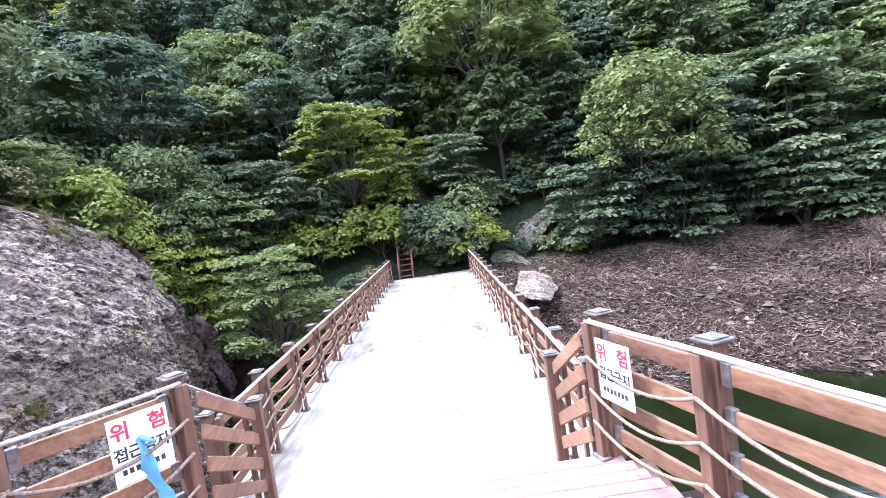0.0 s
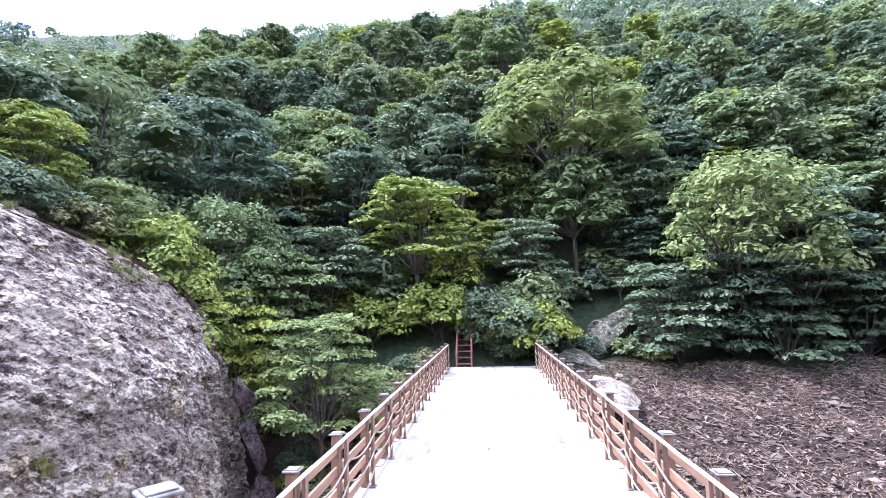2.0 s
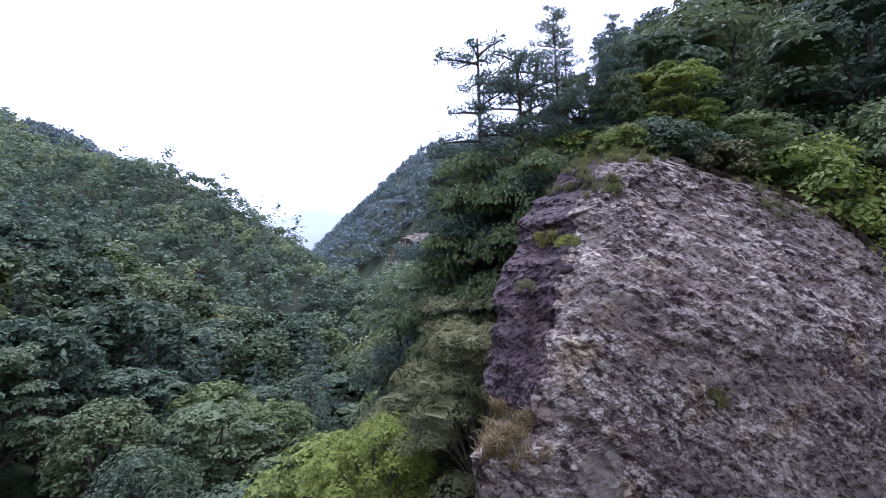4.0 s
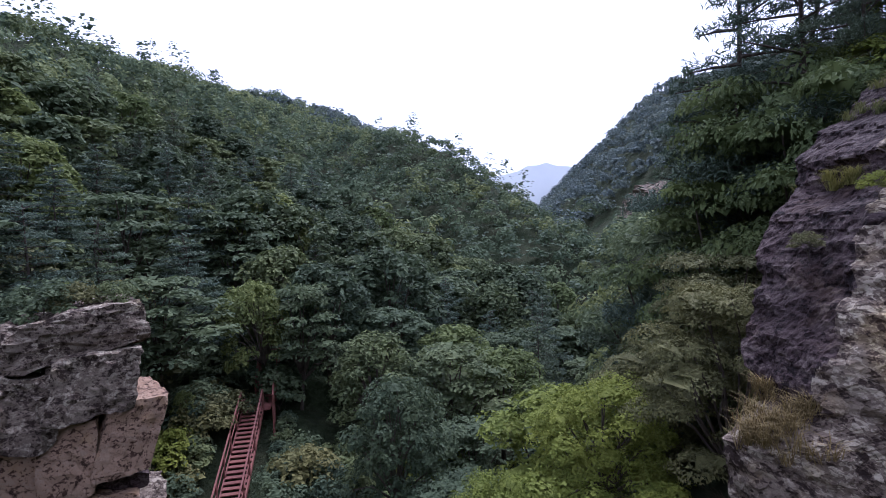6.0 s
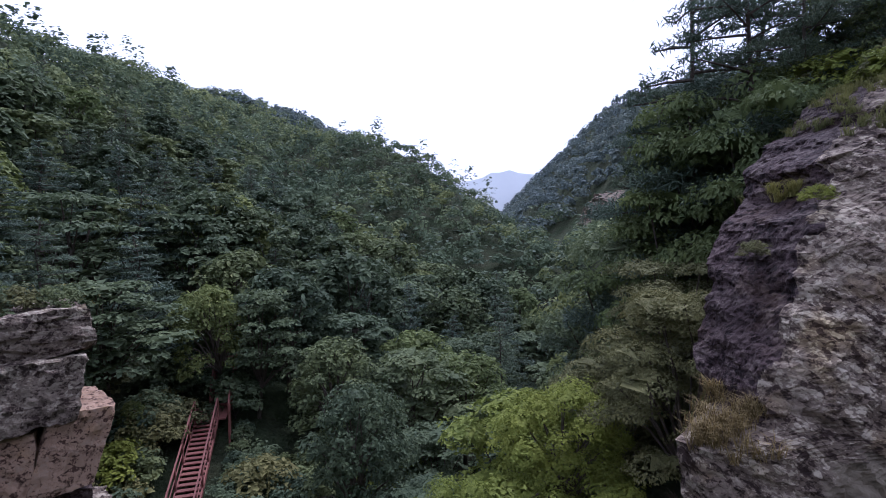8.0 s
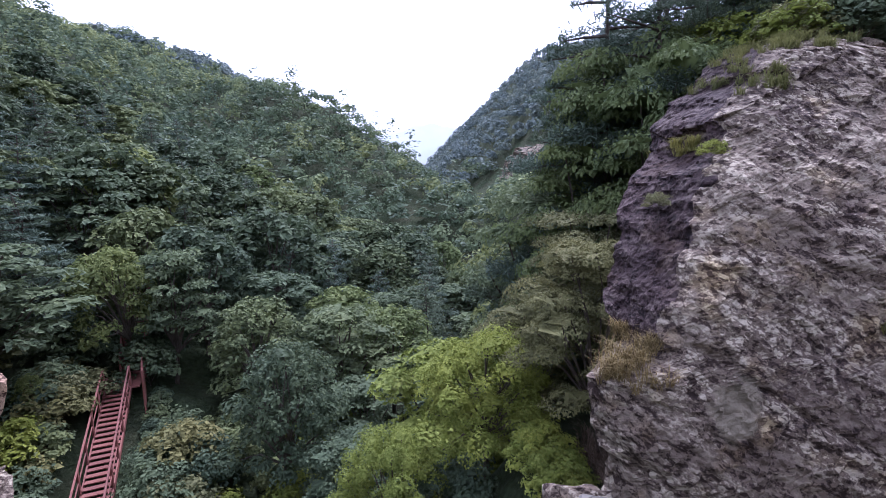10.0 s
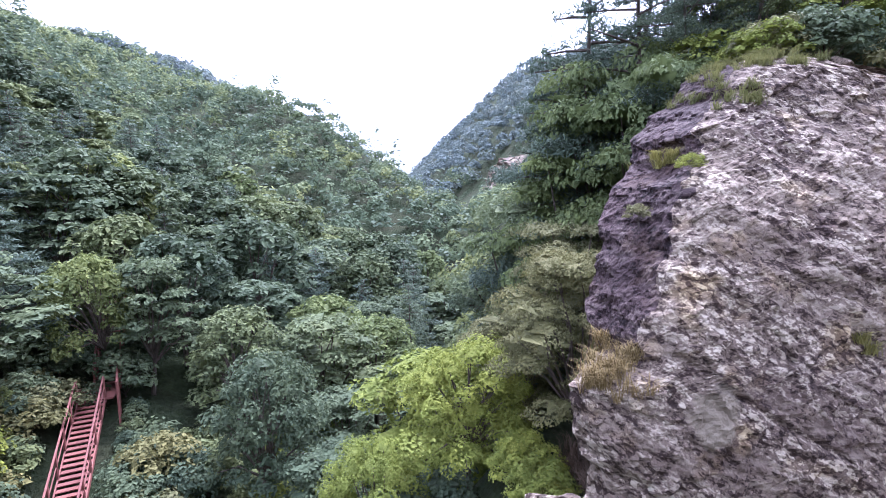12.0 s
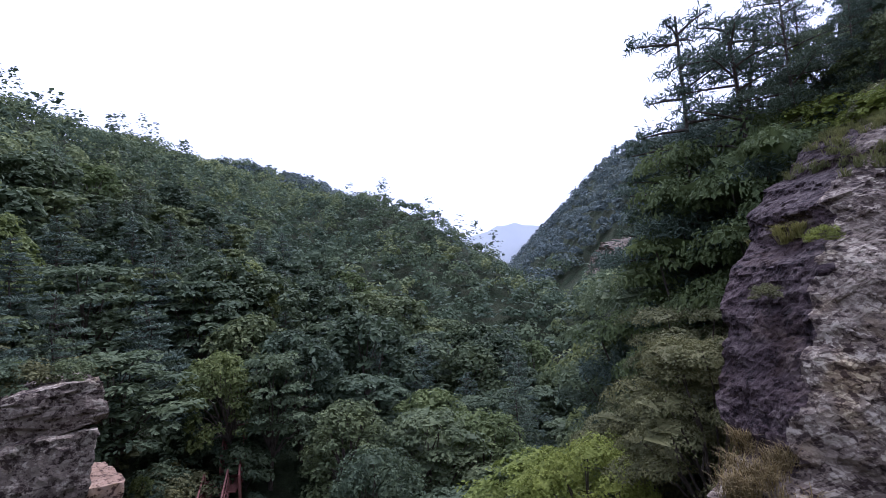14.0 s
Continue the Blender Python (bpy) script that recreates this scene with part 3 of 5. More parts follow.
def clump_leaves(rng, cen, rad, flat, count, jit, droop):
    """Leaf places over lumpy domes, open below: many on the large ones, few on the small."""
    cen, rad = np.asarray(cen, float), np.asarray(rad, float)
    which = rng.choice(len(rad), count, p=rad ** 2 / np.sum(rad ** 2))
    ph = rng.uniform(0, math.tau, len(rad))[which]
    th, cz = rng.uniform(0, math.tau, count), rng.uniform(-0.16, 1, count)
    sz = np.sqrt(1 - cz * cz)
    lobe = (1 + 0.20 * np.sin(th * 3 + ph) + 0.15 * np.sin(th * 5 + 2 * ph)) * rng.uniform(0.76, 1.06, count)
    r = rad[which]
    p = cen[which] + np.stack([sz * np.cos(th) * r * lobe, sz * np.sin(th) * r * lobe, flat * r * cz * lobe - droop * r * sz ** 2 * lobe], 1)
    k = 0.35 + 0.65 * flat
    nrm = np.stack([sz * np.cos(th) * k, sz * np.sin(th) * k, np.maximum(cz, 0.05) + 0.35], 1)
    return p, nrm + rng.normal(0, jit, (count, 3))


def tree_mesh(seed, height, spread, leaf, style, simple=False):
    """Trunk with limbs, and a crown of leaf clumps at the limbs' ends. Returns the wood's mesh and the leaves."""
    rng = np.random.default_rng(seed)
    bm = bmesh.new()
    lean = rng.normal(0, 0.06, 2)
    if style == "pine":
        top = Vector((lean[0] * height, lean[1] * height, height))
        pts = [Vector((0, 0, -0.5)).lerp(top, k / 6) + Vector((*rng.normal(0, 0.10, 2), 0)) * (0 < k < 6) for k in range(7)]
        tube(bm, pts, height * 0.011, 0.02, 7)
        ps, ns = [], []
        tiers = 17
        for q in range(tiers):
            f = 0.24 + 0.745 * (q + rng.uniform(-0.2, 0.2)) / (tiers - 1)
            for w in range(4):
                g = f + rng.normal(0, 0.012)
                base = Vector((lean[0] * height * g, lean[1] * height * g, height * g))
                reach = spread * (0.20 + 0.86 * (1.0 - f) ** 0.8) * rng.uniform(0.45, 1.2)
                a = q * 1.9 + w * math.tau / 4 + rng.uniform(-0.45, 0.45)
                rise = rng.uniform(-0.16, 0.10)
                end = base + Vector((math.cos(a) * reach, math.sin(a) * reach, reach * rise))
                first = len(bm.verts)
                tube(bm, [base - Vector((0, 0, 0.1)), base.lerp(end, 0.55) + Vector((0, 0, -0.04 * reach)), end], 0.024, 0.008, 4)
                join_limb(bm, first, 49)
                n = int(max(1.1, 3.8 * reach ** 2) / leaf ** 2)
                t = 1.08 - 0.92 * rng.uniform(0, 1, n) ** 1.3
                d = np.array(end - base)
                side = np.array([-d[1], d[0], 0]) / max(1e-6, math.hypot(d[0], d[1]))
                wide = rng.normal(0, 0.17, n) * reach * (1.2 - np.abs(t - 0.7))
                p = np.array(base)[None] + d[None] * t[:, None] + side[None] * wide[:, None]
                p[:, 2] += np.abs(rng.normal(0, 0.042, n)) * (0.8 + reach) - 0.10 * np.abs(wide)
                ps.append(p)
                ns.append(np.stack([rng.normal(0, 0.8, n), rng.normal(0, 0.8, n), np.ones(n)], 1))
        ps, ns = np.concatenate(ps), np.concatenate(ns)
        v, f = leaf_quads(ps, ns, leaf * 1.25, rng, 0.17)
    else:
        fork_z = {"tiered": 0.22, "round": 0.3, "shrub": 0.05}[style] * height
        fork = Vector((lean[0] * height * 0.5, lean[1] * height * 0.5, fork_z))
        tube(bm, [(0, 0, -0.6), fork * 0.5, fork], height * 0.021, height * 0.014, 7)
        mid_z, half = height * {"tiered": 0.58, "round": 0.60, "shrub": 0.50}[style], height * 0.36
        count = {"tiered": 34, "round": 46, "shrub": 13}[style]
        cen, rad = [], []
        for q in range(count):
            zz = 0.97 - 1.62 * (q + 0.5) / count
            if style == "tiered":
                zz = (math.floor(zz * 4.2) + 0.5) / 4.2 + rng.normal(0, 0.035)
            zz = max(-0.75, min(0.98, zz))
            a = q * 2.39996 + rng.uniform(-0.35, 0.35)
            rr = spread * math.sqrt(max(0.05, 1 - zz * abs(zz) * (1 if zz > 0 else 0.8))) * (rng.uniform(0.35, 0.82) if style == "tiered" else rng.uniform(0.52, 0.80))
            cen.append((math.cos(a) * rr + lean[0] * height, math.sin(a) * rr + lean[1] * height, mid_z + half * zz))
            rad.append(spread * {"tiered": rng.uniform(0.22, 0.40), "round": rng.uniform(0.16, 0.30), "shrub": rng.uniform(0.28, 0.46)}[style])
        for q in range(0, count, 3 if simple else 2):
            end = Vector(cen[q])
            mid = fork.lerp(end, 0.5) + Vector((*rng.normal(0, 0.07 * spread, 2), 0.05 * height))
            first = len(bm.verts)
            tube(bm, [fork, mid, end], height * 0.009, height * 0.0025, 5)
            join_limb(bm, first, 21)
        flat, droop = {"tiered": (0.20, 0.16), "round": (0.62, 0.10), "shrub": (0.6, 0.1)}[style]
        area = sum(math.tau * r * r * (0.35 + 0.65 * flat) for r in rad)
        n = int((1.15 if simple else 0.85) * area / (0.30 * leaf * leaf))
        ps, ns = clump_leaves(rng, cen, rad, flat, n, 0.26, droop)
        v, f = leaf_quads(ps, ns, leaf, rng, 0.6)
        # large hidden leaf plates added in each clump to block light and darken gaps
        c3, r3 = np.repeat(np.asarray(cen), 3, axis=0), np.repeat(np.asarray(rad), 3)
        inner = c3 + rng.normal(0, 1, c3.shape) * r3[:, None] * np.array([0.24, 0.24, 0.05]) - np.array([0, 0, 0.04]) * r3[:, None]
        v2, f2 = leaf_quads(inner, np.array([0, 0, 1.0]) + rng.normal(0, 0.14, c3.shape), r3 * 1.0, rng, 0.85)
        v, f = np.concatenate([v, v2]), np.concatenate([f, f2 + len(v)])
    wood = bpy.data.meshes.new("trunk")
    bm.to_mesh(wood)
    bm.free()
    wood.materials.append(M_BARK)
    return wood, v, f


class Wood:
    """One kind of tree: built once, then set out as often as wanted."""

    def __init__(self, name, seed, height, spread, leaf, style, material, label, category="tree", group=""):
        self.crowns = []
        for size in (0.36, 0.56, 0.80, 1.12, 1.45):
            wood, v, f = tree_mesh(seed, height, spread, leaf * size, style, size > 0.8)
            self.crowns.append((wood, raw_mesh("crown", v, f, material)))
        self.height = height
        self.name, self.label, self.category, self.group = name, label, category, group

    def plant(self, x, y, scale=1.0, turn=0.0, z=None, label=""):
        zz = ground_z(x, y) if z is None else z
        t = new(self.name)
        t.matrix_basis = pose(x, y, zz, 0, 0, turn) @ Matrix.Diagonal((scale, scale, scale, 1))
        tagged(t, label or self.label, self.category, self.group)
        away = math.hypot(x + 1, y + 4) / max(1.0, scale) ** 0.75
        wood, crown = self.crowns[4 if away > 44 else 3 if away > 31 else 2 if away > 23 else 1 if away > 14.6 else 0]
        for nm, me in (("trunk", wood), ("crown", crown)):
            o = new(nm, me)
            o.parent = t
        return t


    def reach(self, x, y, top, turn=0.0, label="", wide=1.0):
        """A tree whose crown ends at the height top."""
        z = ground_z(x, y)
        t = self.plant(x, y, (top - z) / self.height, turn, z, label)
        t.matrix_basis = t.matrix_basis @ Matrix.Diagonal((wide, wide, 1, 1))
        spots.append((x, y, 3.2))
        return t


spots = []
G_WOOD = "woodland trees"
TIER = [Wood("maple_tree", 10 + k, 8.0, 3.3, 0.34, "tiered", M_LEAF, "broadleaf tree with flat layered sprays of green leaves", "tree", G_WOOD) for k in range(3)]
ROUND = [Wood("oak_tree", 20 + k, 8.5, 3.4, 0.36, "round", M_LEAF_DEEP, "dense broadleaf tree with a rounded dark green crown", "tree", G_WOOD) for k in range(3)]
FRESH = [Wood("oak_tree", 25 + k, 8.0, 3.5, 0.34, "round", M_LEAF_MID, "broadleaf tree with a full fresh green crown", "tree", G_WOOD) for k in range(2)]
LIGHT = [Wood("young_maple_tree", 30 + k, 7.0, 3.0, 0.30, "tiered", M_LEAF_LIGHT, "broadleaf tree with bright yellow-green layered leaves", "tree", G_WOOD) for k in range(2)]
DRY = [Wood("scrub_oak", 40 + k, 5.0, 2.2, 0.20, "tiered", M_LEAF_DRY, "thin scrub tree with olive green leaves and bare twigs", "tree", G_WOOD) for k in range(2)]
PINE = [Wood("pine_tree", 50 + k, 9.0, 2.6, 0.27, "pine", M_PINE, "pine tree with flat dark green needle tiers", "tree", "pines") for k in range(3)]
MAPLE = [Wood("maple_tree", 34 + k, 7.5, 3.1, 0.31, "tiered", M_LEAF_MID, "broadleaf tree with layered sprays of fresh green leaves", "tree", G_WOOD) for k in range(2)]
BRIGHT = [Wood("young_oak", 44 + k, 7.0, 3.0, 0.30, "round", M_LEAF_LIGHT, "broadleaf tree with a tufted yellow-green crown", "tree", G_WOOD) for k in range(2)]
SHRUB = [Wood("shrub", 60 + k, 1.6, 1.1, 0.26, "shrub", [M_LEAF, M_LEAF_LIGHT, M_LEAF_DRY][k], ["low dark green shrub on the slope", "low yellow-green shrub on the slope", "low olive shrub on the slope"][k], "shrub", "shrubs") for k in range(3)]

rng = random.Random(5)


def bearing(x, y):
    return math.degrees(math.atan2(-(x + 1.4), y + 4.3)) % 360


def stairs_in_view(x, y):
    """The strip kept clear so that the camera sees the hill stairs."""
    return 120.8 < bearing(x, y) < 127.2 and math.hypot(x + 1.4, y + 4.3) < 25.5


def clear_of(x, y):
    """True where trees may stand."""
    if -4.5 < x < 5.0 and -60 < y < 20.5:
        return False
    if x > 2 and -30 < y < 17.6 + 0.03 * x:
        return False
    if -14.0 < x < -4 and -0.5 < y < 13.0:
        return False
    if math.hypot(x + 3, y + 6) < 11 and y < 6:
        return False
    if -17.5 < x < -5 and -19 < y < -5.5:
        return False
    if 104 < bearing(x, y) < 132 and math.hypot(x + 1.4, y + 4.3) < 25.5:
        return False
    if -9 < x < 12 and 20 < y < 25.5:
        return False
    if 66 < bearing(x, y) < 93 and math.hypot(x + 1.4, y + 4.3) < 17.5:
        return False
    if (-41 < x < -27 and 1 < y < 10.5) or (-72 < x < -55 and 7.5 < y < 15):
        return False
    if -27 < x < -10 and abs((y + 17.5) - (x + 21) * -0.35) < 1.6:
        return False
    return True


def scatter(tries, xr, yr, gap, kinds, lo, hi, limit):
    made = 0
    for _ in range(tries):
        if made >= limit:
            break
        x, y = rng.uniform(*xr), rng.uniform(*yr)
        if not clear_of(x, y) or any((x - a) ** 2 + (y - b) ** 2 < (gap * 0.5 + g * 0.5) ** 2 for a, b, g in spots):
            continue
        spots.append((x, y, gap))
        small = 0.62 if math.hypot(x + 20, y + 24.5) < 11 else 1.0
        rng.choice(kinds).plant(x, y, rng.uniform(lo, hi) * small, rng.uniform(0, 360))
        made += 1


# trees that stand out
MAPLE[0].reach(-6.6, 13.4, 3.2, 20, "olive-green maple tree beside the bridge end", 0.95)
LIGHT[1].reach(-4.2, 23.6, 11.2, 100, "tall maple with a bright yellow-green crown behind the bridge end", 1.15)
TIER[0].reach(-8.5, 21.5, 8.2, 15, "layered maple leaning over the slope beside the bridge", 1.1)
TIER[1].reach(-1.4, 24.6, 6.8, 50, "layered maple behind the bridge end")
TIER[2].reach(2.6, 24.8, 8.6, 150, "layered maple behind the bridge end", 1.1)
LIGHT[0].reach(1.0, 26.5, 9.0, 150, "young maple behind the bridge end", 0.8)
TIER[2].reach(7.8, 24.6, 5.8, 20, "dark layered maple behind the leaning boulder", 0.9)
TIER[0].reach(4.4, 24.6, 5.0, 120, "dark layered maple behind the leaning boulder", 0.9)
TIER[1].reach(10.9, 23.0, 5.2, 220, "layered maple beside the leaning boulder", 0.9)
TIER[0].reach(9.6, 26.0, 8.8, 250, "layered maple behind the leaning boulder")
TIER[1].reach(17.2, 22.0, 9.6, 20, "dark layered maple above the dry bank", 1.1)
TIER[2].reach(22.5, 22.5, 10.5, 20, "dark layered maple above the dry bank", 1.1)
FRESH[1].reach(12.6, 21.8, 10.4, 40, "tall broadleaf tree with a pale olive crown above the dry bank", 0.95)
FRESH[0].reach(5.6, 31.0, 21.5, 10, "tall oak with a full fresh green crown", 1.2)
PINE[0].reach(-21.8, 4.5, 13.2, 0, "tall pine with flat needle tiers on the crest of the rock", 0.8)
PINE[1].reach(-18.2, 6.4, 13.2, 70, "tall pine with an open crown on the crest of the rock", 0.7)
PINE[2].reach(-17.9, 8.8, 13.2, 140, "tall pine with an open crown on the crest of the rock", 0.8)
PINE[0].reach(-23.5, 7.5, 11.0, 200, "", 0.7)
PINE[1].reach(-19.8, 7.8, 13.4, 20, "tall pine with an open crown on the crest of the rock", 0.85)
PINE[2].reach(-20.7, 5.6, 12.2, 300, "pine among others on the crest of the rock", 0.95)
PINE[1].reach(-19.1, 5.6, 11.6, 60, "pine among others on the crest of the rock", 0.95)
MAPLE[0].reach(-18.8, 7.4, 11.0, 60, "leafy tree among the pines on the crest", 0.6)
PINE[0].reach(-17.0, 7.2, 11.6, 120, "pine behind the crest of the rock", 0.75)
MAPLE[0].reach(-20.0, 4.6, 9.4, 75, "layered tree under the pines on the spur", 0.55)
MAPLE[1].reach(-17.2, 5.0, 8.4, 175, "layered tree under the pines on the spur", 0.55)
MAPLE[0].reach(-18.9, 3.4, 7.4, 275, "layered tree under the pines on the spur", 0.55)
ROUND[1].reach(-16.4, 7.4, 10.0, 20, "leafy tree behind the crest of the rock", 0.7)
PINE[2].reach(-22.8, 2.4, 8.4, 250, "small pine leaning out from the flank of the spur", 0.9)
LIGHT[1].reach(-16.2, 10.2, 11.0, 30, "bright green young maple on the crest of the rock")
TIER[0].reach(-19.5, 12.5, 14.0, 60)
ROUND[0].reach(-24.0, 17.0, 17.0, 60, "oak on the hill behind the rock")
ROUND[1].reach(-20.5, 19.0, 16.6, 160, "oak on the hill behind the rock")
TIER[1].reach(-17.0, 22.5, 16.5, 260, "layered tree on the hill behind the rock")
DRY[0].reach(-12.9, 0.5, 1.9, 10, "olive scrub oak rooted beside the rock", 0.7)
DRY[1].reach(-15.8, 1.6, 2.6, 80, "olive scrub oak rooted beside the rock", 0.75)
DRY[1].reach(-17.6, 0.2, -0.6, 150, "olive scrub oak rooted beside the rock", 0.8)
DRY[0].reach(-18.0, 1.5, 0.5, 200)
BRIGHT[0].reach(-15.4, -2.2, -1.5, 0, "yellow-green tree rising from the gorge floor", 1.0)
BRIGHT[1].reach(-14.0, -5.0, -3.8, 90, "yellow-green tree rising from the gorge floor", 0.8)
BRIGHT[0].reach(-12.6, -1.4, -3.2, 200, "yellow-green tree rising from the gorge floor", 0.8)
LIGHT[0].reach(-21.5, -3.5, -3.2, 40, "yellow-green tree rising from the gorge floor")
ROUND[1].reach(-20.6, -10.0, -3.2, 0, "full crowned chestnut with long drooping leaves beside the stairs", 0.85)
TIER[2].reach(-28.2, -21.6, -0.6, 30, "layered tree over the upper stairs", 0.9)
TIER[1].reach(-28.0, -17.4, 0.4, 0, "layered tree over the upper stairs", 0.8)
FRESH[1].reach(-27.4, -18.6, 0.2, 70, "broadleaf tree over the upper stairs", 0.75)
DRY[0].reach(-17.2, -19.2, -4.6, 70, "brownish scrub tree beside the block cliff", 0.9)
FRESH[0].reach(-21.5, -20.0, -4.4, 70, "broadleaf tree beside the block cliff", 0.7)
ROUND[2].reach(-38.5, -14.0, 1.2, 0, "tall full crowned green oak on the slope")
TIER[1].reach(-25.5, 4.5, 5.0, 33, "dark layered tree on the shaded flank of the spur", 0.7)
TIER[2].reach(-22.3, 2.6, 4.0, 133, "dark layered tree on the shaded flank of the spur", 0.7)
TIER[0].reach(-28.0, 2.6, 2.0, 233, "dark layered tree on the shaded flank of the spur", 0.7)

for k in range(10):
    x = 9.4 + 2.9 * k + rng.uniform(-0.7, 0.7)
    y, big = 19.9 + 0.03 * x + rng.uniform(-0.7, 0.9), rng.uniform(0.75, 1.0)
    TIER[k % 3].plant(x, y, big, 47 * k, ground_z(x, y) - 1.9 * big, "dark layered maple hanging over the dry bank")
    spots.append((x, y, 3.2))
MAPLE[1].reach(-9.6, 17.6, 6.6, 10, "fresh green layered maple between the rock and the bridge")
FRESH[0].reach(-12.6, 16.6, 8.4, 100, "fresh green oak behind the rock", 0.9)
LIGHT[1].reach(-10.8, 14.3, 4.6, 60, "small yellow-green maple beside the rock", 0.85)
BRIGHT[1].reach(-13.6, 13.0, 6.9, 40, "light green bushy tree at the shoulder of the rock", 0.9)
MAPLE[0].reach(-14.8, 11.6, 8.6, 140, "light green young maple at the shoulder of the rock", 0.9)
for b_, d_, top_, kind_ in ((140, 24, 4.2, PINE[0]), (135, 26, 3.6, PINE[1]), (130, 27, 1.6, TIER[0]), (126.5, 31, 3.0, PINE[2]), (137.5, 31, 6.6, PINE[2]),
                            (131.5, 34, 6.2, TIER[1]), (142, 36, 9.0, PINE[1]), (144, 25, 4.6, TIER[2]), (127, 39, 6.5, PINE[0]), (134, 42, 9.5, PINE[2])):
    kind_.reach(-1.4 - d_ * math.sin(radians(b_)), -4.3 + d_ * math.cos(radians(b_)), top_, b_ * 7, "", 1.15)

MIX = TIER * 2 + MAPLE * 2 + ROUND * 2 + FRESH * 2 + LIGHT[:1]
scatter(3000, (-20, 42), (20.8, 45), 3.2, MIX, 0.75, 1.15, 110)
scatter(3000, (-70, 60), (30, 80), 4.3, MIX, 0.8, 1.25, 150)
scatter(3000, (-50, -16), (0, 30), 3.2, TIER * 2 + DRY + LIGHT[:1], 0.5, 0.85, 60)
scatter(5000, (-36, -12), (-45, 6), 3.7, ROUND * 4 + FRESH + TIER * 2, 0.7, 1.15, 110)
scatter(9000, (-75, -34), (-55, 6), 3.7, ROUND * 3 + FRESH + TIER * 2 + PINE * 2, 0.8, 1.3, 170)


def bushes(count, xr, yr, lo, hi, kinds):
    for _ in range(count):
        x, y = rng.uniform(*xr), rng.uniform(*yr)
        if stairs_in_view(x, y) or (3.0 < x < 9.8 and 18 < y < 23.5):
            continue
        rng.choice(kinds).plant(x, y, rng.uniform(lo, hi), rng.uniform(0, 360))


bushes(22, (-13, 3.5), (20.6, 25), 1.0, 2.3, SHRUB[:2] + SHRUB[:1])
bushes(26, (-26, -13), (-9, -0.5), 1.2, 2.4, SHRUB[:2] + SHRUB[:1])
bushes(12, (-27, -16), (-31, -19), 0.8, 1.5, SHRUB)
bushes(36, (-24, -12.5), (-17.5, -9), 0.7, 1.5, SHRUB[:1] * 3 + SHRUB[1:])
SHRUB[1].plant(-13.4, -14.1, 1.1, 0, label="bright yellow-green shrub at the foot of the block cliff")
SHRUB[0].plant(-15.6, -16.2, 1.5, 0)
SHRUB[0].plant(-16.6, -18.0, 1.6, 40)
bushes(14, (1.0, 14), (24.5, 28), 0.9, 1.6, SHRUB[:1])
bushes(26, (-26, -11), (-28, -18.5), 0.8, 1.6, SHRUB[:1] * 3 + SHRUB[2:])
bushes(16, (-0.6, 2.8), (20.3, 22.3), 0.45, 0.9, SHRUB[:1])
bushes(9, (-12.8, -9.2), (-3.8, -0.6), 0.5, 0.8, SHRUB[1:2])
SHRUB[0].plant(8.9, 21.0, 0.8, 30)
SHRUB[0].plant(3.7, 22.4, 0.9, 70)
SHRUB[0].plant(4.9, 20.9, 0.8, 120)
SHRUB[0].plant(6.9, 20.3, 0.75, 10)
SHRUB[1].plant(8.0, 19.6, 0.6, 10)
SHRUB[2].plant(7.6, 19.8, 0.6, 70)
bushes(28, (-8.0, -3.0), (8.0, 18.8), 0.4, 1.0, SHRUB + SHRUB[2:])
bushes(26, (-16.5, -9.5), (11.5, 19.5), 0.8, 1.8, [SHRUB[1], SHRUB[2], SHRUB[0]])
scatter(600, (-20, -8), (13.5, 21), 2.6, MAPLE + LIGHT[:1] + FRESH[:1], 0.45, 0.7, 22)
for k in range(22):
    x, y = rng.uniform(-18.0, -13.6), rng.uniform(5.6, 10.0)
    z = float(np.interp(-x, [12.9, 14.6, 19.0], [5.7, 6.1, 6.6])) - max(0.0, y - 7.5) * 0.25
    SHRUB[k % 3].plant(x, y, rng.uniform(0.5, 1.1), k * 50, z, "leafy shrub on the crest of the rock")
bushes(9, (-16, -11), (-15, -10), 0.5, 1.0, SHRUB[1:])
for x, y, s_, k in ((-10.75, 1.75, 0.26, 1), (-10.9, 0.75, 0.26, 2), (-9.6, 2.9, 0.12, 1)):
    SHRUB[k].plant(x, y, s_, 0, z={-10.75: 3.1, -10.9: 2.1, -9.6: -0.05}[x])

# far woods: crowns of leaf clumps joined into one mesh
frng = np.random.default_rng(77)


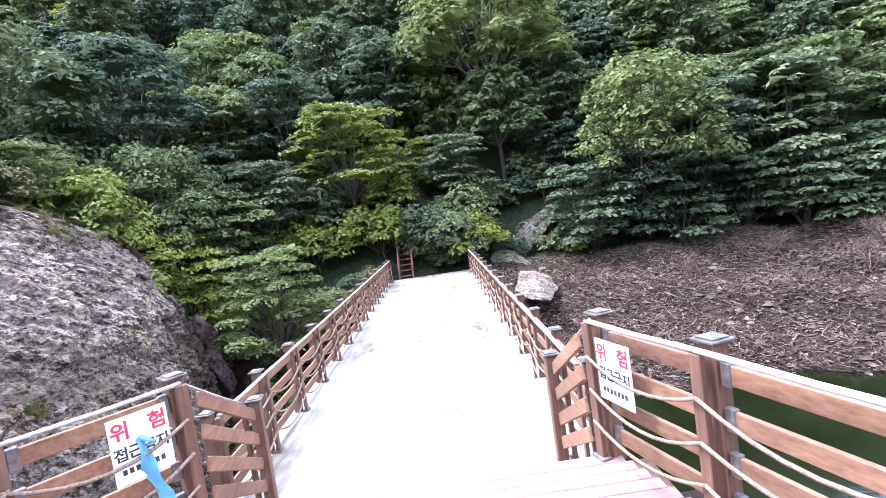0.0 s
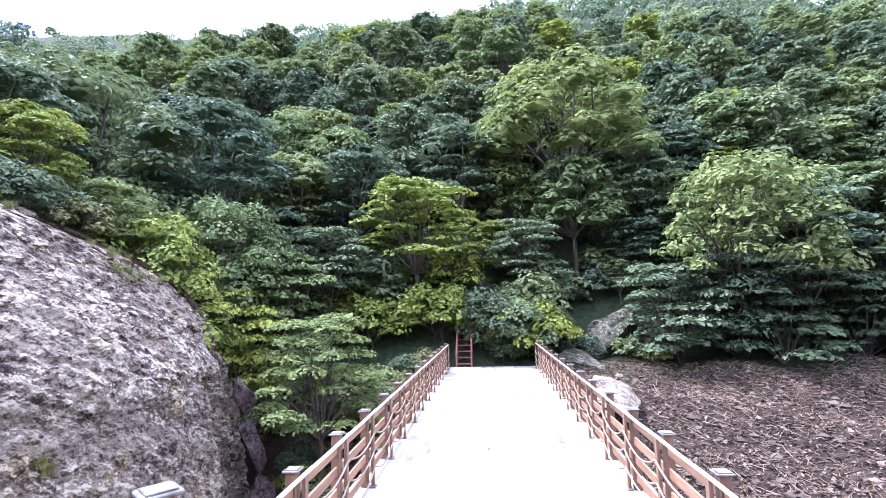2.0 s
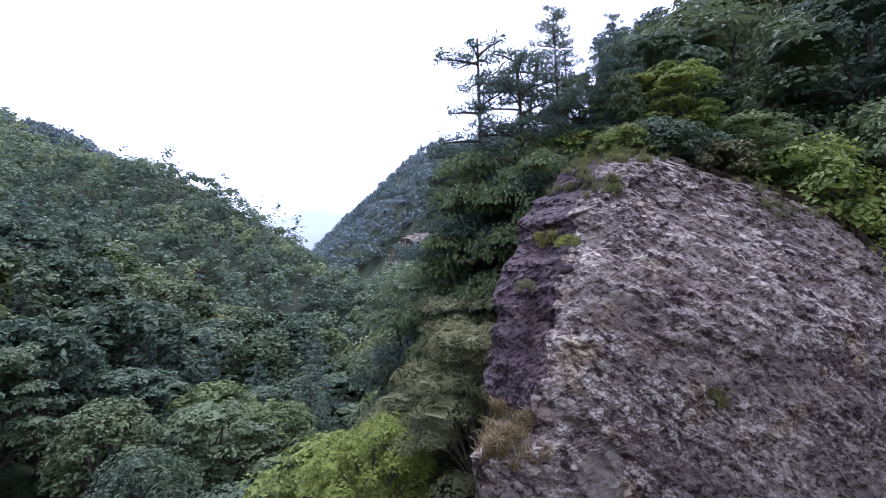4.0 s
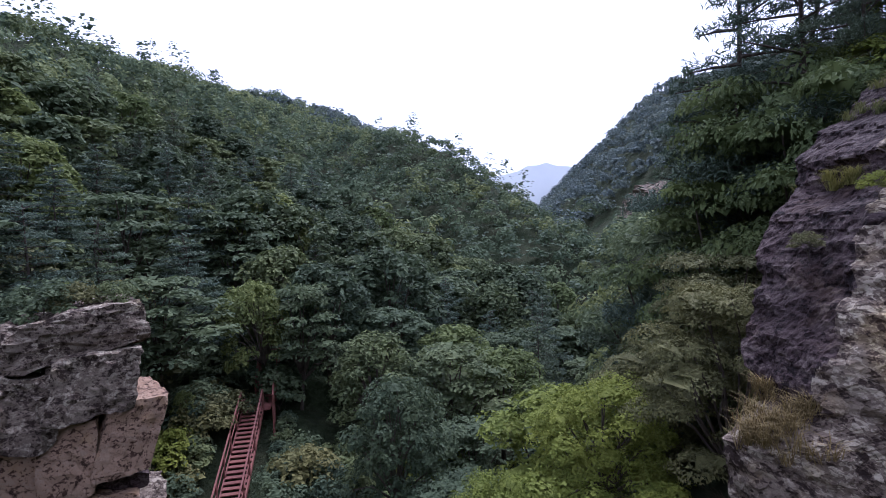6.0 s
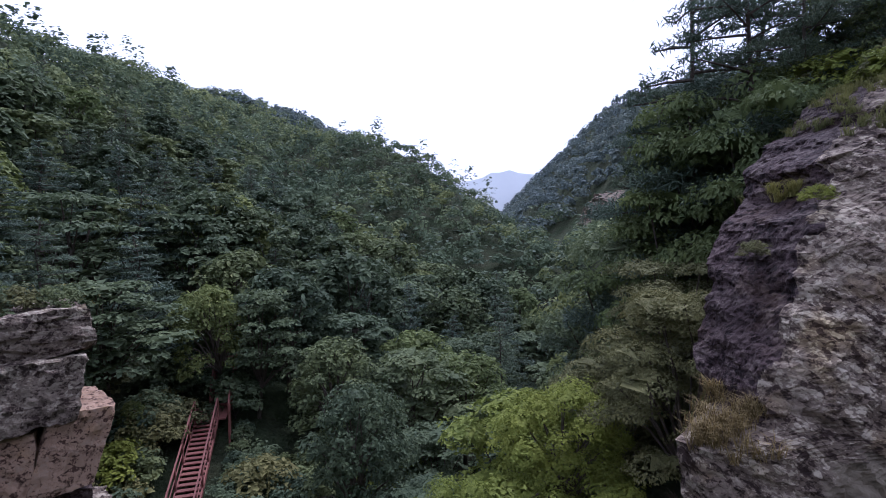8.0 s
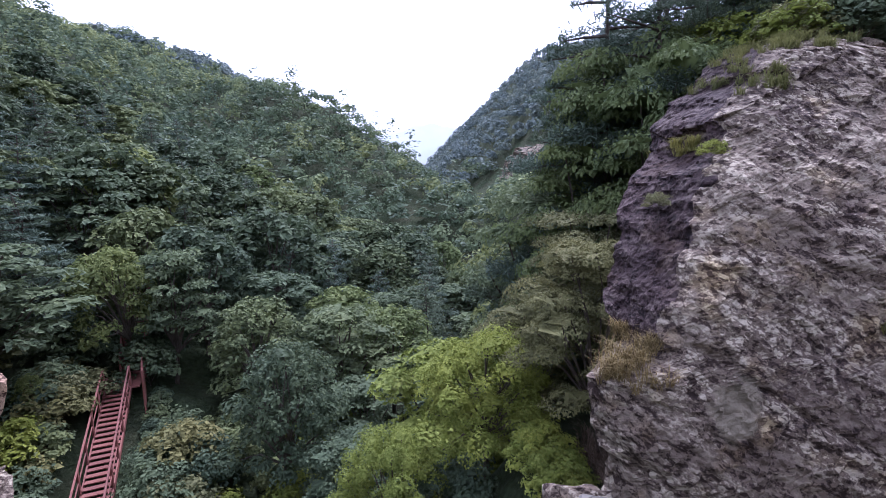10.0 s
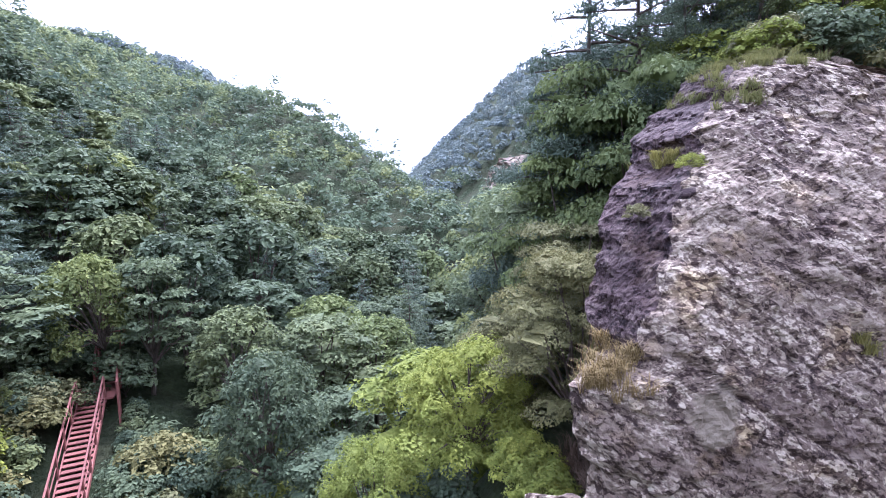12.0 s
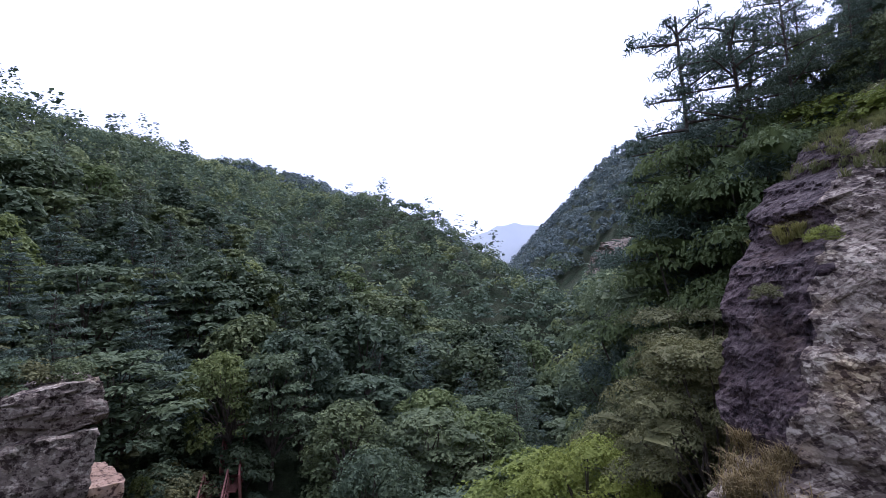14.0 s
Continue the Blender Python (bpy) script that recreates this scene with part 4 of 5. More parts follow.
def far_wood(name, areas, gap, per, leaf, layers, material, label):
    """Crowns of leaf clumps set apart from each other, joined into one mesh. layers: flat needle tiers."""
    xs = []
    seen = {}
    for xr, yr, tries in areas:
        for x, y in zip(frng.uniform(*xr, tries), frng.uniform(*yr, tries)):
            if math.hypot(x, y) < 72 or (-75 < x < 60 and -55 < y < 80):
                continue
            if (-172 < x < -122 and 13 < y < 38) or (-76 < x < -54 and 8 < y < 16):
                continue
            g = gap * (0.75 + 0.0012 * math.hypot(x, y))
            cell = (int(x // g), int(y // g))
            if any((x - a) ** 2 + (y - b) ** 2 < g * g for dx in (-1, 0, 1) for dy in (-1, 0, 1) for a, b in seen.get((cell[0] + dx, cell[1] + dy), ())):
                continue
            seen.setdefault(cell, []).append((x, y))
            xs.append((x, y))
    p = np.array(xs)
    k = len(p)
    fz = land(p[:, 0], p[:, 1])
    rad = gap * (0.75 + 0.0012 * np.hypot(p[:, 0], p[:, 1])) * frng.uniform(0.60, 0.92, k)
    th, cz = frng.uniform(0, math.tau, (k, per)), frng.uniform(-0.3, 1, (k, per))
    tall = frng.uniform(0.8, 1.25, k)[:, None]
    if layers:
        tier = np.floor(cz * 5) / 5
        sz = (1.05 - tier) * 0.75 * np.sqrt(frng.uniform(0.1, 1, (k, per)))
        nor = np.stack([0.3 * np.cos(th), 0.3 * np.sin(th), np.ones_like(th)], -1)
        rr = rad[:, None] * frng.uniform(0.82, 1.06, (k, per))
        off = np.stack([rr * sz * np.cos(th), rr * sz * np.sin(th), rr * tier * 1.5 * tall], -1)
    else:
        lobes = 7
        lt, lz = frng.uniform(0, math.tau, (k, lobes)), frng.uniform(0.0, 1, (k, lobes))
        ls = np.sqrt(1 - lz * lz)
        lobe = np.stack([ls * np.cos(lt), ls * np.sin(lt), lz], -1) * 0.58
        pick = frng.integers(0, lobes, (k, per))
        cz = np.maximum(cz, -0.1)
        sz = np.sqrt(1 - cz * cz)
        way = np.stack([sz * np.cos(th), sz * np.sin(th), cz], -1)
        off = (np.take_along_axis(lobe, pick[..., None], 1) + way * 0.46 * frng.uniform(0.85, 1.05, (k, per, 1))) * rad[:, None, None]
        off[..., 2] *= tall
        nor = way + np.array([0, 0, 0.35])
    cen = (np.stack([p[:, 0], p[:, 1], fz + 1.8], -1)[:, None] + off).reshape(-1, 3)
    nor = nor.reshape(-1, 3) + frng.normal(0, 0.2, (k * per, 3))
    v, f = leaf_quads(cen, nor, leaf, frng, 0.75)
    tagged(new(name, raw_mesh(name, v, f, material)), label, "woodland", kind="stuff")


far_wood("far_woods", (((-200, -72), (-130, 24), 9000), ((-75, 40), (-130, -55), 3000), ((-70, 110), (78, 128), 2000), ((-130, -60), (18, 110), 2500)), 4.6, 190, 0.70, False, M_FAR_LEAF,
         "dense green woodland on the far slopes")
far_wood("mountain_woods", (((-420, -180), (-130, 110), 5000), ((-180, -125), (20, 110), 2500)), 5.0, 100, 1.25, False, M_HAZE_LEAF, "woodland on the mountain behind the gorge, haze tinted into its leaves")
far_wood("far_pines", (((-140, -75), (-100, 12), 700),), 9.0, 130, 0.9, True, M_PINE, "scattered dark pines on the far slopes")

# ---------------------------------------------------------------- far ridge
bm = bmesh.new()
pr = None
for k in range(61):
    x = -820.0
    y = -500 + k * 16
    h = 92 + 12 * math.sin(y * 0.012 + 0.7) + 5 * math.sin(y * 0.05) + 2 * math.sin(y * 0.17)
    a, b = bm.verts.new((x, y, -60)), bm.verts.new((x - 40, y, h))
    if pr:
        bm.faces.new((pr[0], a, b, pr[1]))
    pr = (a, b)
tagged(part("backdrop", bm, M_FAR, smooth=True), "far mountain ridge with pale blue haze in its colour", "mountain", kind="structure")

# ---------------------------------------------------------------- bridge
BAY, FIRST, LAST = 1.5, -1, 12
XL, XR = -2.04, 2.07
deck_end = 19.1
bm = one_box((-2.42, -1.75, -0.42), (2.45, deck_end, 0.0), 0.02)
deck = tagged(part("bridge_deck", bm, M_CONCRETE), "pale concrete bridge deck with worn dusty surface", "bridge", kind="structure")
bm = one_box((-1.9, -4.0, -22), (1.95, deck_end + 1, -0.44))
tagged(part("dam_wall", bm, M_CONCRETE), "concrete dam wall below the bridge deck", "dam", kind="structure")


def rope_bm(a, b, sag, r=0.014):
    a, b = Vector(a), Vector(b)
    pts = [a.lerp(b, k / 8) - Vector((0, 0, sag * 4 * (k / 8) * (1 - k / 8))) for k in range(9)]
    return tube(bmesh.new(), pts, r, r, 6)


POST_BM = lambda h: one_box((-0.06, -0.06, -0.05), (0.06, 0.06, h), 0.008)


def cap_bm(h):
    bm = box(bmesh.new(), (-0.09, -0.09, h), (0.09, 0.09, h + 0.022), 0.006)
    return box(bm, (-0.07, -0.07, h + 0.0225), (0.07, 0.07, h + 0.032), 0.008)


def railing(name, pts, label, height=1.15, inward=1, boards=(1.02, 0.74, 0.46, 0.20), ropes=(0.88, 0.60, 0.33), sag=0.16, skip=(), brackets=False):
    """A timber railing along points on the ground: posts with caps, uprights, boards, ropes and a handrail. inward: side of the uprights, left +1."""
    root = thing(name, 0, 0, 0, 0, label, "railing", "railings")
    pts = [Vector(p) for p in pts]
    protos = {}

    def put(nm, maker, mat, m, label_=""):
        if nm not in protos:
            protos[nm] = part(nm, maker(), mat, root, label_, smooth=nm == "rope")
            protos[nm].matrix_basis = m
            return protos[nm]
        return share(protos[nm], root, m)

    for k, p in enumerate(pts):
        if k in skip:
            continue
        d = (pts[min(k + 1, len(pts) - 1)] - pts[max(k - 1, 0)])
        yaw = math.degrees(math.atan2(d.y, d.x))
        out = Matrix.Translation(p) @ pose(0, 0, 0, 0, 0, yaw) @ pose(0, -0.10 * inward, 0)
        post = put("post", lambda: POST_BM(height + 0.05), M_WOOD_UP, out, "dark brown square timber post")
        if "cap" not in protos:
            capp = part("cap", cap_bm(height + 0.05), M_CAP, post, "pale flat stone post cap")
            protos["cap"] = capp
        else:
            share(protos["cap"], post, Matrix())
        inn = Matrix.Translation(p) @ pose(0, 0, 0, 0, 0, yaw) @ pose(0, 0.035 * inward, 0)
        up = put("upright", lambda: one_box((-0.045, -0.022, 0.0), (0.045, 0.022, height), 0.005), M_WOOD_UP, inn)
        if "foot_plate" not in protos:
            protos["foot_plate"] = part("foot_plate", one_box((-0.075, -0.05, 0.0), (0.075, 0.05, 0.022), 0.004), M_BRACKET, up, "dark metal foot plate")
        else:
            share(protos["foot_plate"], up, Matrix())
    for a, b in zip(pts, pts[1:]):
        d = b - a
        side = Vector((-d.y, d.x, 0)).normalized() * inward
        for h in boards:
            ends = d.normalized() * 0.065
            off = side * -0.085 + Vector((0, 0, h))
            plank_ = part("board", beam(bmesh.new(), a + off + ends, b + off - ends, 0.036, 0.125), M_WOOD, root)
            for e in ((a + off + ends * 1.6, b + off - ends * 1.6) if brackets else ()):
                m_ = Matrix.Translation(e) @ Matrix.Rotation(math.atan2(d.y, d.x), 4, "Z")
                if "bracket" not in protos:
                    protos["bracket"] = part("bracket", one_box((-0.035, -0.026, -0.075), (0.035, 0.026, 0.075), 0.006), M_BRACKET, plank_, "dark grey metal board shoe")
                    protos["bracket"].matrix_basis = m_
                else:
                    share(protos["bracket"], plank_, m_)
        off = side * 0.03 + Vector((0, 0, height + 0.018))
        for k in (-1, 1):
            o = off + side * 0.017 * k
            part("handrail", tube(bmesh.new(), [a + o, (a + b) / 2 + o - Vector((0, 0, 0.008)), b + o], 0.0125, 0.0125, 8), M_HAND, root, "pale steel handrail cable", True)
        for h in ropes:
            o = side * 0.072
            part("rope", rope_bm(a + o + Vector((0, 0, h)), b + o + Vector((0, 0, h)), sag * rng.uniform(0.7, 1.25)), M_ROPE, root, "slack twisted rope", True)
    return root


LEFT = [(XL - 0.02, BAY * k, 0) for k in range(FIRST, LAST + 1)]
RIGHT = [(XR + 0.02, BAY * k - 0.03, 0) for k in range(FIRST, LAST + 1)]
railing("bridge_railing", LEFT, "brown timber bridge railing with slack ropes over the gorge", inward=-1)
railing("bridge_railing", RIGHT, "brown timber bridge railing with slack ropes beside the reservoir", inward=1)

# landing and its steps
LZ = 0.85
land_l = [(-1.50, -3.05, LZ), (-2.22, -3.92, LZ), (-2.34, -5.3, LZ), (-2.46, -6.7, LZ), (-2.6, -8.1, LZ)]
land_r = [(1.86, -2.95, LZ), (2.20, -4.02, LZ), (2.62, -5.35, LZ), (3.05, -6.7, LZ), (3.5, -8.05, LZ)]
railing("landing_railing", land_l, "brown timber landing railing with slack ropes", inward=1, brackets=True)
railing("landing_railing", land_r, "brown timber landing railing with a warning sign", inward=-1, brackets=True)
railing("stair_railing", [(-1.68, -1.55, 0.1), (-1.50, -3.03, LZ)], "sloping timber railing beside the steps", inward=-1, skip=(1,))
railing("stair_railing", [(1.83, -1.75, 0.2), (1.86, -2.93, LZ)], "sloping timber railing beside the steps", inward=1, skip=(1,))

steps = thing("stairs", label="timber steps from the landing down to the bridge", category="stairs")
for k in range(4):
    y0 = -2.92 + 0.30 * k
    part("step", one_box((-1.5, y0, 0.0), (1.82, y0 + 0.31, LZ - 0.17 * (k + 1)), 0.01), M_PLANK, steps)
landing = thing("landing_floor", label="reddish timber plank landing above the bridge", category="floor", kind="structure")
for k in range(46):
    y0 = -3.06 - k * 0.142
    w = float(np.interp(-y0, [3.05, 3.92, 8.2], [1.58, 2.3, 2.7]))
    wr = 1.95 + 0.33 * max(0, -2.95 - y0)
    part("plank", one_box((-w, y0, LZ - 0.035), (wr, y0 + 0.136, LZ), 0.004), M_PLANK, landing)
part("joist", one_box((-2.0, -9.5, 0.2), (2.2, -3.0, LZ - 0.04)), M_WOOD_UP, landing)


# ---------------------------------------------------------------- warning signs
def lettering(name, text, size, mat, parent, m):
    cu = bpy.data.curves.new(name, "FONT")
    cu.body, cu.size, cu.align_x, cu.align_y, cu.extrude = text, size, "CENTER", "CENTER", 0.0008
    cu.offset = size * 0.022
    tmp = new("lettering_curve", cu)
    me = bpy.data.meshes.new_from_object(tmp.evaluated_get(bpy.context.evaluated_depsgraph_get()))
    bpy.data.objects.remove(tmp)
    me.materials.clear()
    me.materials.append(mat)
    o = new(name, me)
    o.parent, o.matrix_basis = parent, m
    return o


def sign(x, y, z, rz, label):
    """A white plate 0.40 x 0.48 m; its front looks along -y before turning."""
    t = thing("warning_sign", x, y, z, rz, label, "sign", "warning signs")
    part("plate", one_box((-0.20, -0.006, -0.245), (0.20, 0.006, 0.245), 0.003), M_SIGN, t)
    for k, ch in enumerate("\uc704\ud5d8"):
        lettering("letter", ch, 0.145, M_SIGN_RED, t, pose(-0.125 + 0.25 * k, -0.0075, 0.135, 90, 0, 0))
    for k, ch in enumerate("\uc811\uadfc\uae08\uc9c0"):
        lettering("letter", ch, 0.108, M_SIGN_BLACK, t, pose(-0.14 + 0.093 * k, -0.0075, -0.03, 90, 0, 0))
    bm = bmesh.new()
    for k in range(7):
        box(bm, (-0.15 + 0.043 * k, -0.0085, -0.175), (-0.15 + 0.043 * k + 0.028, -0.0065, -0.135))
    part("text_bar", bm, M_SIGN_BLACK, t)
    return t


sign(-1.675, -3.345, 1.68, 50.4, "white warning plate with red and black lettering and blue tape")
sign(1.915, -3.255, 1.655, -72.4, "white warning plate with red and black lettering on the railing")

tape = thing("ribbon", label="light blue plastic tape tied over the warning plate", category="ribbon")
bm = bmesh.new()
prev = None
for k in range(19):
    f = k / 18
    c = Vector((-1.70 + 0.13 * f + 0.015 * math.sin(f * 9), -3.335 - 0.02 * math.sin(f * 6), 1.70 + 0.05 * math.sin(min(1, f * 4) * 3.1) - 0.66 * max(0, f - 0.12)))
    w = 0.055 * (1 - 0.3 * math.sin(f * 7) ** 2)
    a = 0.7 + 0.7 * math.sin(f * 8)
    e = Vector((math.cos(a), math.sin(a), 0.45 - f * 0.3)) * w
    row = [bm.verts.new(c - e), bm.verts.new(c - e * 0.3 + Vector((0.006, -0.014, 0))), bm.verts.new(c + e * 0.35 + Vector((0, 0.008, 0))), bm.verts.new(c + e)]
    if prev:
        for q in range(3):
            bm.faces.new((prev[q], prev[q + 1], row[q + 1], row[q]))
    prev = row
bmesh.ops.solidify(bm, geom=list(bm.faces), thickness=0.002)
part("strip", bm, M_BLUE, tape, smooth=True)
bm = bmesh.new()
for k in range(2):
    tube(bm, [(-1.66 + 0.02 * k, -3.36, 1.735 - 0.02 * k), (-1.62, -3.365, 1.72), (-1.60 + 0.015 * k, -3.34, 1.69), (-1.64, -3.335, 1.66)], 0.018, 0.010, 6)
part("knot", bm, M_BLUE, tape, smooth=True)


# ---------------------------------------------------------------- red steps at the bridge end
def red_stairs(name, label, foot, top, width, tread, rail_h, posts, group="red stairs"):
    """An open stair from foot to top: stringers, treads, and a handrail with posts on either side."""
    root = thing(name, label=label, category="stairs", group=group)
    a, b = Vector(foot), Vector(top)
    d = b - a
    side = Vector((-d.y, d.x, 0)).normalized() * width / 2
    run = Vector((d.x, d.y, 0))
    steps_n = max(3, round(run.length / tread))
    for sgn in (-1, 1):
        o = side * sgn
        part("stringer", beam(bmesh.new(), a + o - Vector((0, 0, 0.1)), b + o - Vector((0, 0, 0.1)), 0.06, 0.22), M_RED, root)
        up = Vector((0, 0, rail_h))
        part("handrail", beam(bmesh.new(), a + o + up, b + o + up, 0.07, 0.06), M_RED, root)
        part("mid_rail", beam(bmesh.new(), a + o + up * 0.52, b + o + up * 0.52, 0.04, 0.05), M_RED, root)
        for k in range(posts):
            p = a.lerp(b, k / (posts - 1)) + o
            part("post", one_box((-0.04, -0.04, -0.25), (0.04, 0.04, rail_h), 0.006, Matrix.Translation(p)), M_RED, root)
    yaw = math.atan2(run.y, run.x)
    first = None
    for k in range(steps_n):
        p = a.lerp(b, (k + 0.5) / steps_n)
        mt = Matrix.Translation(p) @ Matrix.Rotation(yaw, 4, "Z")
        if first is None:
            first = part("tread", one_box((-tread * 0.46, -width / 2 + 0.035, -0.045), (tread * 0.46, width / 2 - 0.035, 0.0), 0.006), M_RED, root)
            first.matrix_basis = mt
        else:
            share(first, root, mt)
    return root


red_stairs("ladder_stairs", "steep red stairs climbing into the woods at the bridge end", (-1.36, 19.05, 0.02), (-1.36, 20.7, 1.7), 0.74, 0.27, 0.65, 3)
S0, S1 = Vector((-16.95, -15.6, -9.5)), Vector((-24.55, -18.4, -6.4))
red_stairs("hill_stairs", "long red stairs climbing the wooded slope", S0, S1, 1.05, 0.28, 1.0, 7)
for k in range(10):
    p = S0.lerp(S1, k / 9 + 0.04)
    SHRUB[0 if k % 3 else 2].plant(p.x + 0.75, p.y - 2.0, rng.uniform(0.9, 1.4), 50 * k)
    SHRUB[0].plant(p.x - 0.6, p.y + 1.55, rng.uniform(0.45, 0.65), 70 * k)
for x, y in ((-26.6, -18.0), (-28.0, -18.5), (-29.4, -19.0), (-26.3, -20.8), (-27.4, -21.2), (-25.2, -20.9)):
    SHRUB[0].plant(x, y, 1.6, x * 40)
bm = one_box((-1.0, -0.9, -0.08), (1.0, 0.9, 0.0), 0.01, Matrix.Translation((-25.35, -18.7, -6.4)) @ Matrix.Rotation(radians(20), 4, "Z"))
plat = thing("stair_platform", label="red landing platform with a railing on the slope", category="platform")
part("platform_floor", bm, M_RED, plat)
for k in range(4):
    p = Vector((-26.05 + 0.05 * k, -18.0, -6.4)) + Vector((0.62 * k, 0.35 * k, 0))
    part("post", one_box((-0.04, -0.04, -1.5), (0.04, 0.04, 1.0), 0.006, Matrix.Translation(p)), M_RED, plat)
part("handrail", beam(bmesh.new(), (-26.05, -18.0, -5.42), (-24.05, -16.95, -5.42), 0.07, 0.06), M_RED, plat)
part("mid_rail", beam(bmesh.new(), (-26.05, -18.0, -5.9), (-24.05, -16.95, -5.9), 0.05, 0.05), M_RED, plat)
red_stairs("hill_stairs", "upper flight of red stairs half hidden by trees", (-26.25, -18.6, -6.4), (-31.3, -20.4, -2.2), 1.05, 0.28, 1.0, 5)


# ---------------------------------------------------------------- loose and blocky rocks
def boulder(name, x, y, z, sx, sy, sz, turn, seed, mat, label, cut=0.25, parent=None, group=""):
    bm = bmesh.new()
    bmesh.ops.create_icosphere(bm, subdivisions=4, radius=1.0)
    off = Vector((seed * 3.7, seed * 1.9, seed * 0.7))
    planes = [Vector((math.sin(seed * 5 + k * 2.1), math.cos(seed * 3 + k * 1.7), math.sin(k * 2.9 + seed))).normalized() for k in range(7)]
    for v in bm.verts:
        p = v.co.copy()
        for q in planes:
            e = p.dot(q) - (1 - cut)
            if e > 0:
                p -= q * e * 0.95
        p *= 1 + 0.14 * noise.noise(p * 1.7 + off) + 0.06 * noise.noise(p * 5 + off) + 0.025 * noise.noise(p * 13 + off)
        v.co = Vector((p.x * sx, p.y * sy, p.z * sz))
    o = part(name, bm, mat, parent)
    o.matrix_basis = pose(x, y, z, *turn)
    return o if parent else tagged(o, label, "rock", group)


boulder("boulder", 5.7, 22.0, 0.55, 1.5, 1.5, 2.9, (8, 38, 14), 17, M_ROCK_MOSS, "large mossy leaning boulder beside the bridge end", 0.45)
boulder("boulder", 4.75, 14.8, -0.62, 1.25, 4.3, 0.6, (2, 16, -5), 5, M_ROCK, "long pale rock slab along the foot of the railing", 0.52)
boulder("boulder", 4.3, 19.8, -0.3, 1.4, 1.6, 1.0, (0, 20, 30), 7, M_ROCK_MOSS, "mossy boulder against the bridge abutment", 0.4)
boulder("boulder", -5.2, 17.0, -2.0, 1.0, 0.8, 0.9, (10, 20, 30), 9, M_ROCK_DARK_SHADE, "dark boulder on the scrub slope", 0.4)
boulder("boulder", -12.6, 11.6, ground_z(-12.6, 11.6) + 0.25, 0.8, 0.7, 0.7, (0, 10, 60), 11, M_ROCK, "pale square boulder at the head of the rock face", 0.45)

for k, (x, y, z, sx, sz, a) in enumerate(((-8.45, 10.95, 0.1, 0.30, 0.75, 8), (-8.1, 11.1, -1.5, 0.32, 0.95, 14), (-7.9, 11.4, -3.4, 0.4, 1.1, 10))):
    boulder("dark_slab", x, y, z, 0.5, sx, sz, (a, -10, -20), 31 + k, M_ROCK_DARK_SHADE, "", 0.4, OUTCROP)

boulder("lower_knob", -9.3, -1.35, -3.35, 0.9, 0.65, 1.0, (8, -6, 20), 43, M_ROCK, "", 0.4, OUTCROP)


def block(w, dep, h, seed, mat, parent, m, crag=0.5):
    """A split block of the cliff with chipped edges and broken faces; crag says how shattered it is."""
    bm = bmesh.new()
    bmesh.ops.create_cube(bm, size=2.0)
    bmesh.ops.subdivide_edges(bm, edges=bm.edges[:], cuts=13, use_grid_fill=True)
    off = Vector((seed, seed * 0.37, seed * 1.3))
    tilt = Vector((noise.noise(off), noise.noise(off * 2), noise.noise(off * 3)))
    for v in bm.verts:
        p = v.co.copy()
        for q in (Vector((1, -1, 1)), Vector((-1, -1, 1)), Vector((1, -1, -1)), Vector((-1, -1, -1)), Vector((0, -1.4, 1)), Vector((1.4, -1, 0.2)) + tilt):
            q = q.normalized()
            e = p.dot(q) - (1.63 + 0.16 * noise.noise(off + q * 3))
            if e > 0:
                p -= q * e
        p = Vector((p.x * w / 2, p.y * dep / 2, p.z * h / 2))
        p.z += 0.30 * p.x * tilt.x
        p.x += 0.35 * p.z * tilt.y
        p.y += 0.16 * p.x * tilt.y + 0.2 * p.z * tilt.z
        n1 = noise.noise(p * 0.8 + off) * 0.08 + noise.noise(p * 4 + off) * 0.05 + crag * (0.22 * facets(p + off, 1.3, 1) + 0.12 * facets(p + off, 3.0, 4))
        v.co = p + v.normal * n1
    o = part("rock_block", bm, mat, parent)
    o.matrix_basis = m
    return o


cliff = thing("block_cliff", label="fractured cliff of tan and dark grey blocks below the trees", category="rock")
crng = random.Random(12)
LEFTW = Vector((0.73, -0.68, 0))
INTO = Vector((-0.68, -0.73, 0))
row_z = 0.75
# height, narrowest and widest block, material, shattering, how far it stands out
for row, (height_, w0, w1, mat_, crag, out_) in enumerate(((1.25, 2.2, 3.6, M_ROCK, 0.75, -0.25), (1.6, 1.6, 3.2, M_ROCK, 0.65, 0.15), (1.75, 1.1, 2.3, M_ROCK_TAN, 0.22, 0.0),
                                                         # The thin set-back row is darker: the overhang's shadow put
                                                         # into its colour.
                                                         (0.45, 0.9, 1.6, M_ROCK_DARK_SHADE, 0.4, -0.45), (0.9, 0.8, 1.9, M_ROCK_TAN, 0.2, 0.05), (1.9, 0.8, 1.8, M_ROCK, 0.45, 0.3))):
    u = -1.35 + 0.35 * math.sin(row * 2.1)
    while u < 7.5:
        w = crng.uniform(w0, w1)
        mid = u + w / 2
        base = Vector((-12.7, -16.2, 0)) + LEFTW * mid + INTO * (1.1 + crng.uniform(-0.16, 0.16) - out_)
        zz = row_z - height_ / 2 - 0.17 * mid + crng.uniform(-0.06, 0.06)
        block(w * 1.08, 2.8, height_ * crng.uniform(1.0, 1.2), crng.uniform(1, 90), mat_, cliff,
              pose(base.x, base.y, zz, crng.uniform(-6, 6), 9.5 + crng.uniform(-5, 5), -43 + 180 + crng.uniform(-9, 9)), crag)
        u += w
    row_z -= height_

